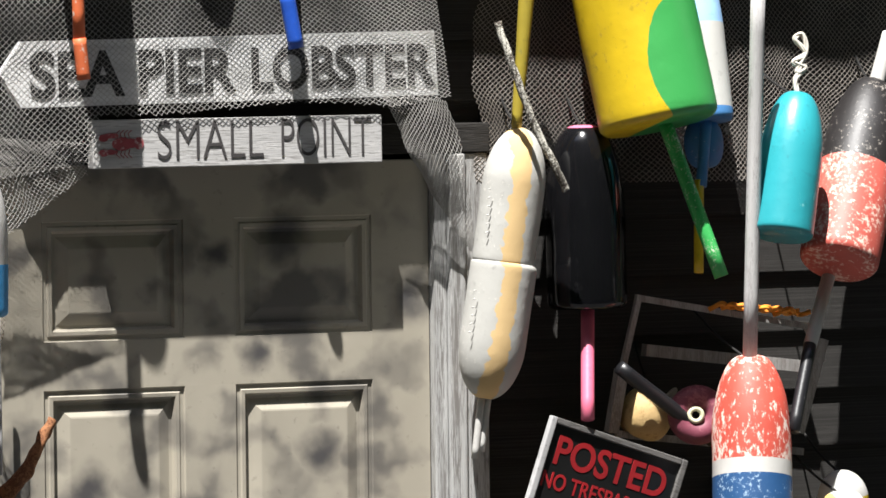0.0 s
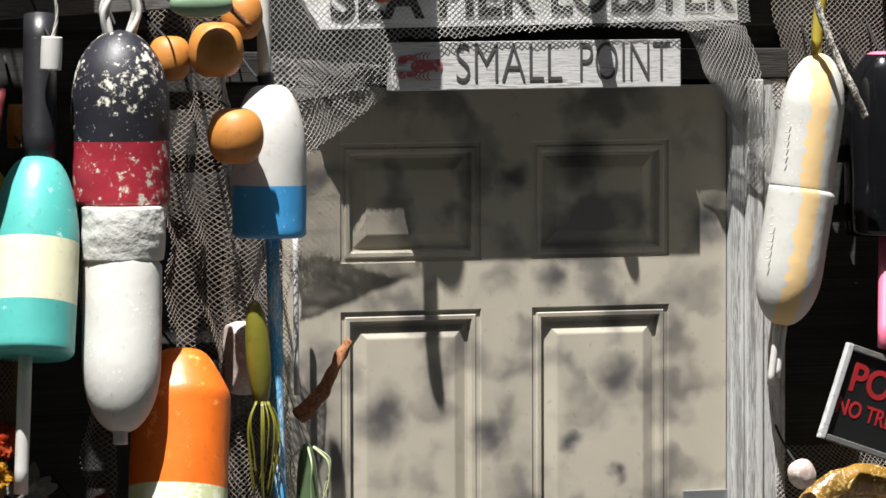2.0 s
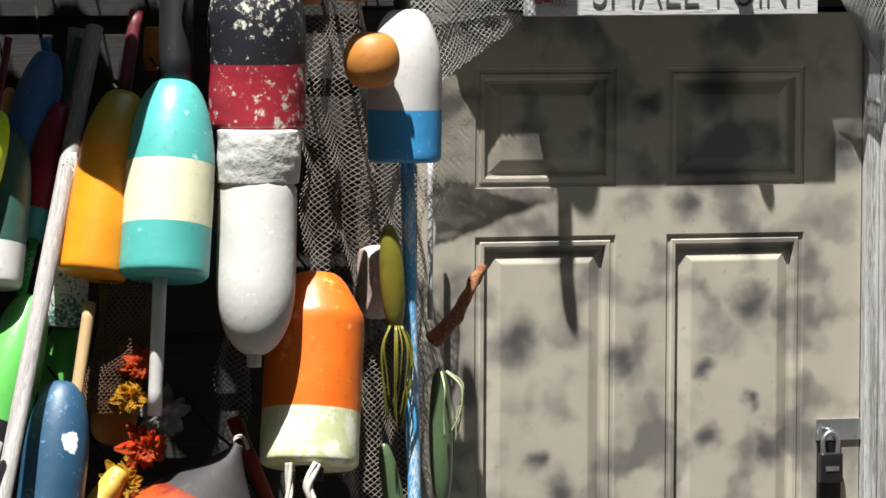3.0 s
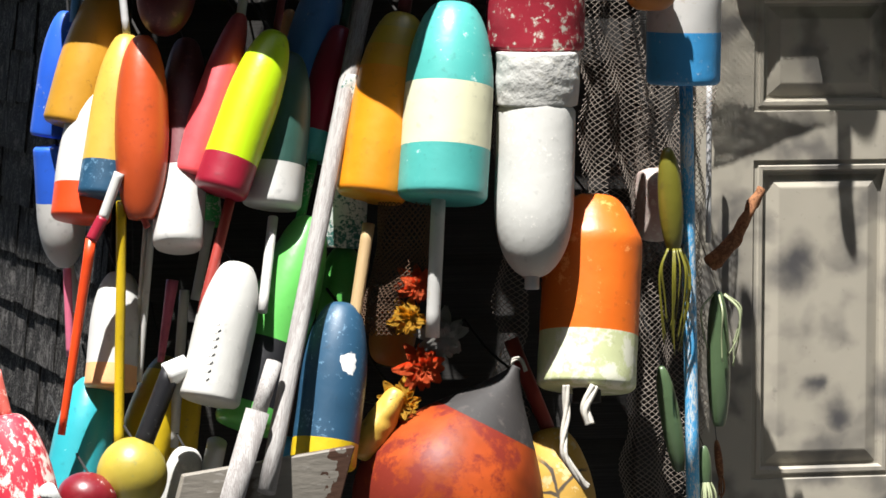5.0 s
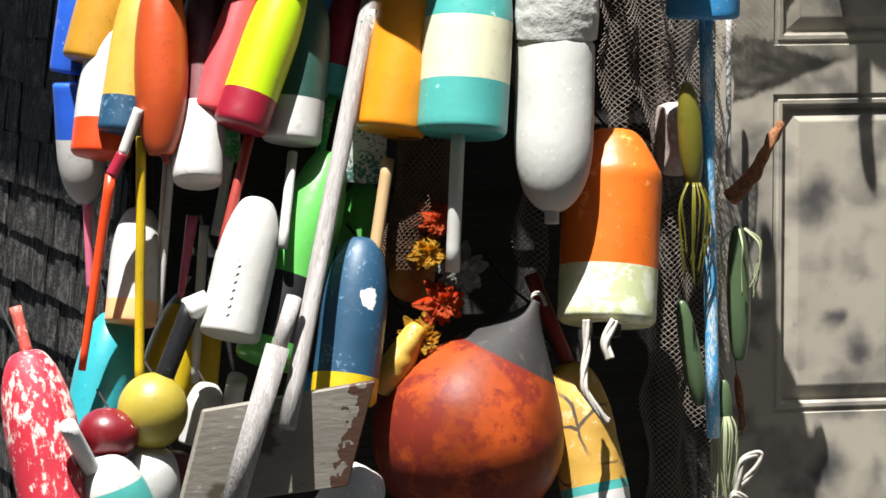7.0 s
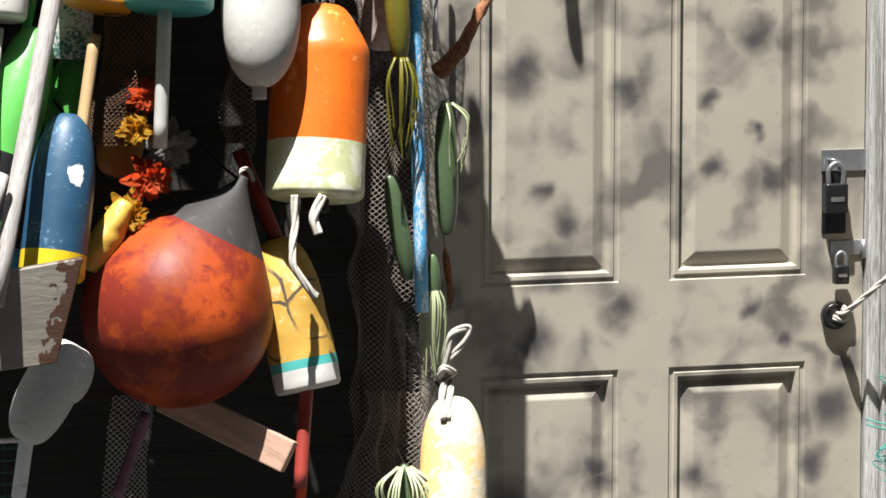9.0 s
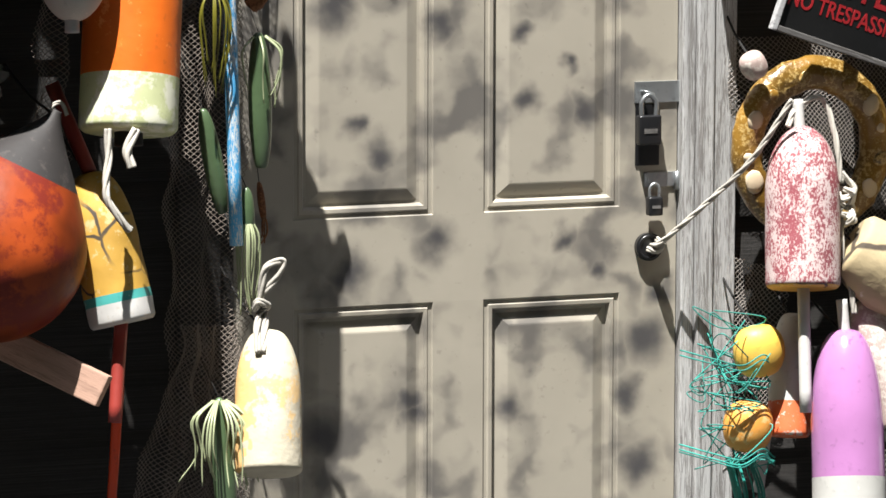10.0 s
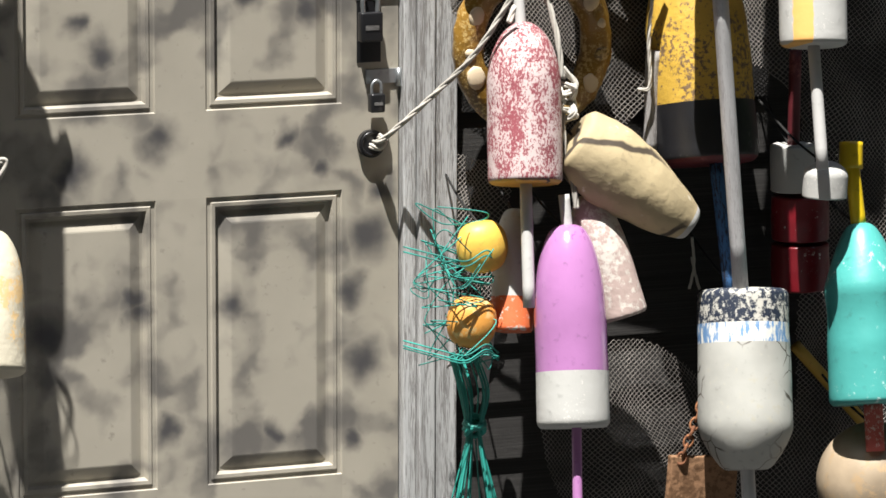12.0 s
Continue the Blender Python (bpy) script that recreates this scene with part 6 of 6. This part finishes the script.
# ---- boards and shingles ----
def wedge_mesh(name, mm):
    bm = bmesh.new()
    vs = [bm.verts.new(p) for p in ((0, 0, 0), (1, 0, 0), (1, 0, 1), (0, 0, 1), (0, -1, 0), (1, -1, 0), (1, -0.25, 1), (0, -0.25, 1))]
    for f in ((0, 1, 2, 3), (5, 4, 7, 6), (4, 5, 1, 0), (7, 3, 2, 6), (4, 0, 3, 7), (1, 5, 6, 2)):
        bm.faces.new([vs[k] for k in f])
    bmesh.ops.recalc_face_normals(bm, faces=bm.faces)
    bmesh.ops.bevel(bm, geom=[e for e in bm.edges if all(v.co.y < -0.9 for v in e.verts)], offset=0.02, segments=1, affect="EDGES")
    me = bpy.data.meshes.new(name)
    bm.to_mesh(me)
    bm.free()
    me.materials.append(mm)
    return me


rng = random.Random(4)
clap = wedge_mesh("clapboard", M["siding"])
for row in range(24):
    z = -0.1 + row * 0.118
    for x0, x1 in ((CORNER + 0.03, -0.573), (0.573, 2.6)) if z < 2.1 else ((CORNER + 0.03, 2.6),):
        ob = new("clapboard", clap)
        ob.parent = wall
        ob.matrix_basis = Matrix.Translation((x0, 0.011, z + 0.003 * rng.random())) @ Matrix.Diagonal((x1 - x0, 0.018, 0.125, 1))

shin = wedge_mesh("shingle", M["shingle"])
turn = Matrix.Translation((CORNER, 0.02, 0)) @ Matrix.Rotation(math.atan(LEAN), 4, "Z") @ Matrix.Rotation(radians(-90), 4, "Z")
joined = bmesh.new()
many = 0
for row in range(-9, 18):
    z = 1.28 + row * 0.1005
    s = -4.5 - rng.random() * 0.1
    while s < -0.02:
        w = min(rng.choice((0.07, 0.09, 0.11, 0.14, 0.18)) * rng.uniform(0.85, 1.15), -s)
        m = turn @ Matrix.Translation((s, -0.004 * rng.random(), z + rng.uniform(-0.006, 0.006))) @ Matrix.Rotation(radians(rng.uniform(-0.6, 0.6)), 4, "Y") @ Matrix.Diagonal((w - rng.uniform(0.003, 0.008), rng.uniform(0.013, 0.021), 0.125, 1))
        if -4 <= row <= 8 and s > -2.9 and many < 300:
            ob = new("shingle", shin)
            ob.parent = side
            ob.matrix_basis = side.matrix_world.inverted() @ m
            many += 1
        else:
            k = len(joined.verts)
            joined.from_mesh(shin)
            joined.verts.ensure_lookup_table()
            for v in joined.verts[k:]:
                v.co = m @ v.co
        s += w
ob = part("shingle_courses", joined, M["shingle_far"], side, smooth=False, m=side.matrix_world.inverted())
tagged(ob, kind="stuff")
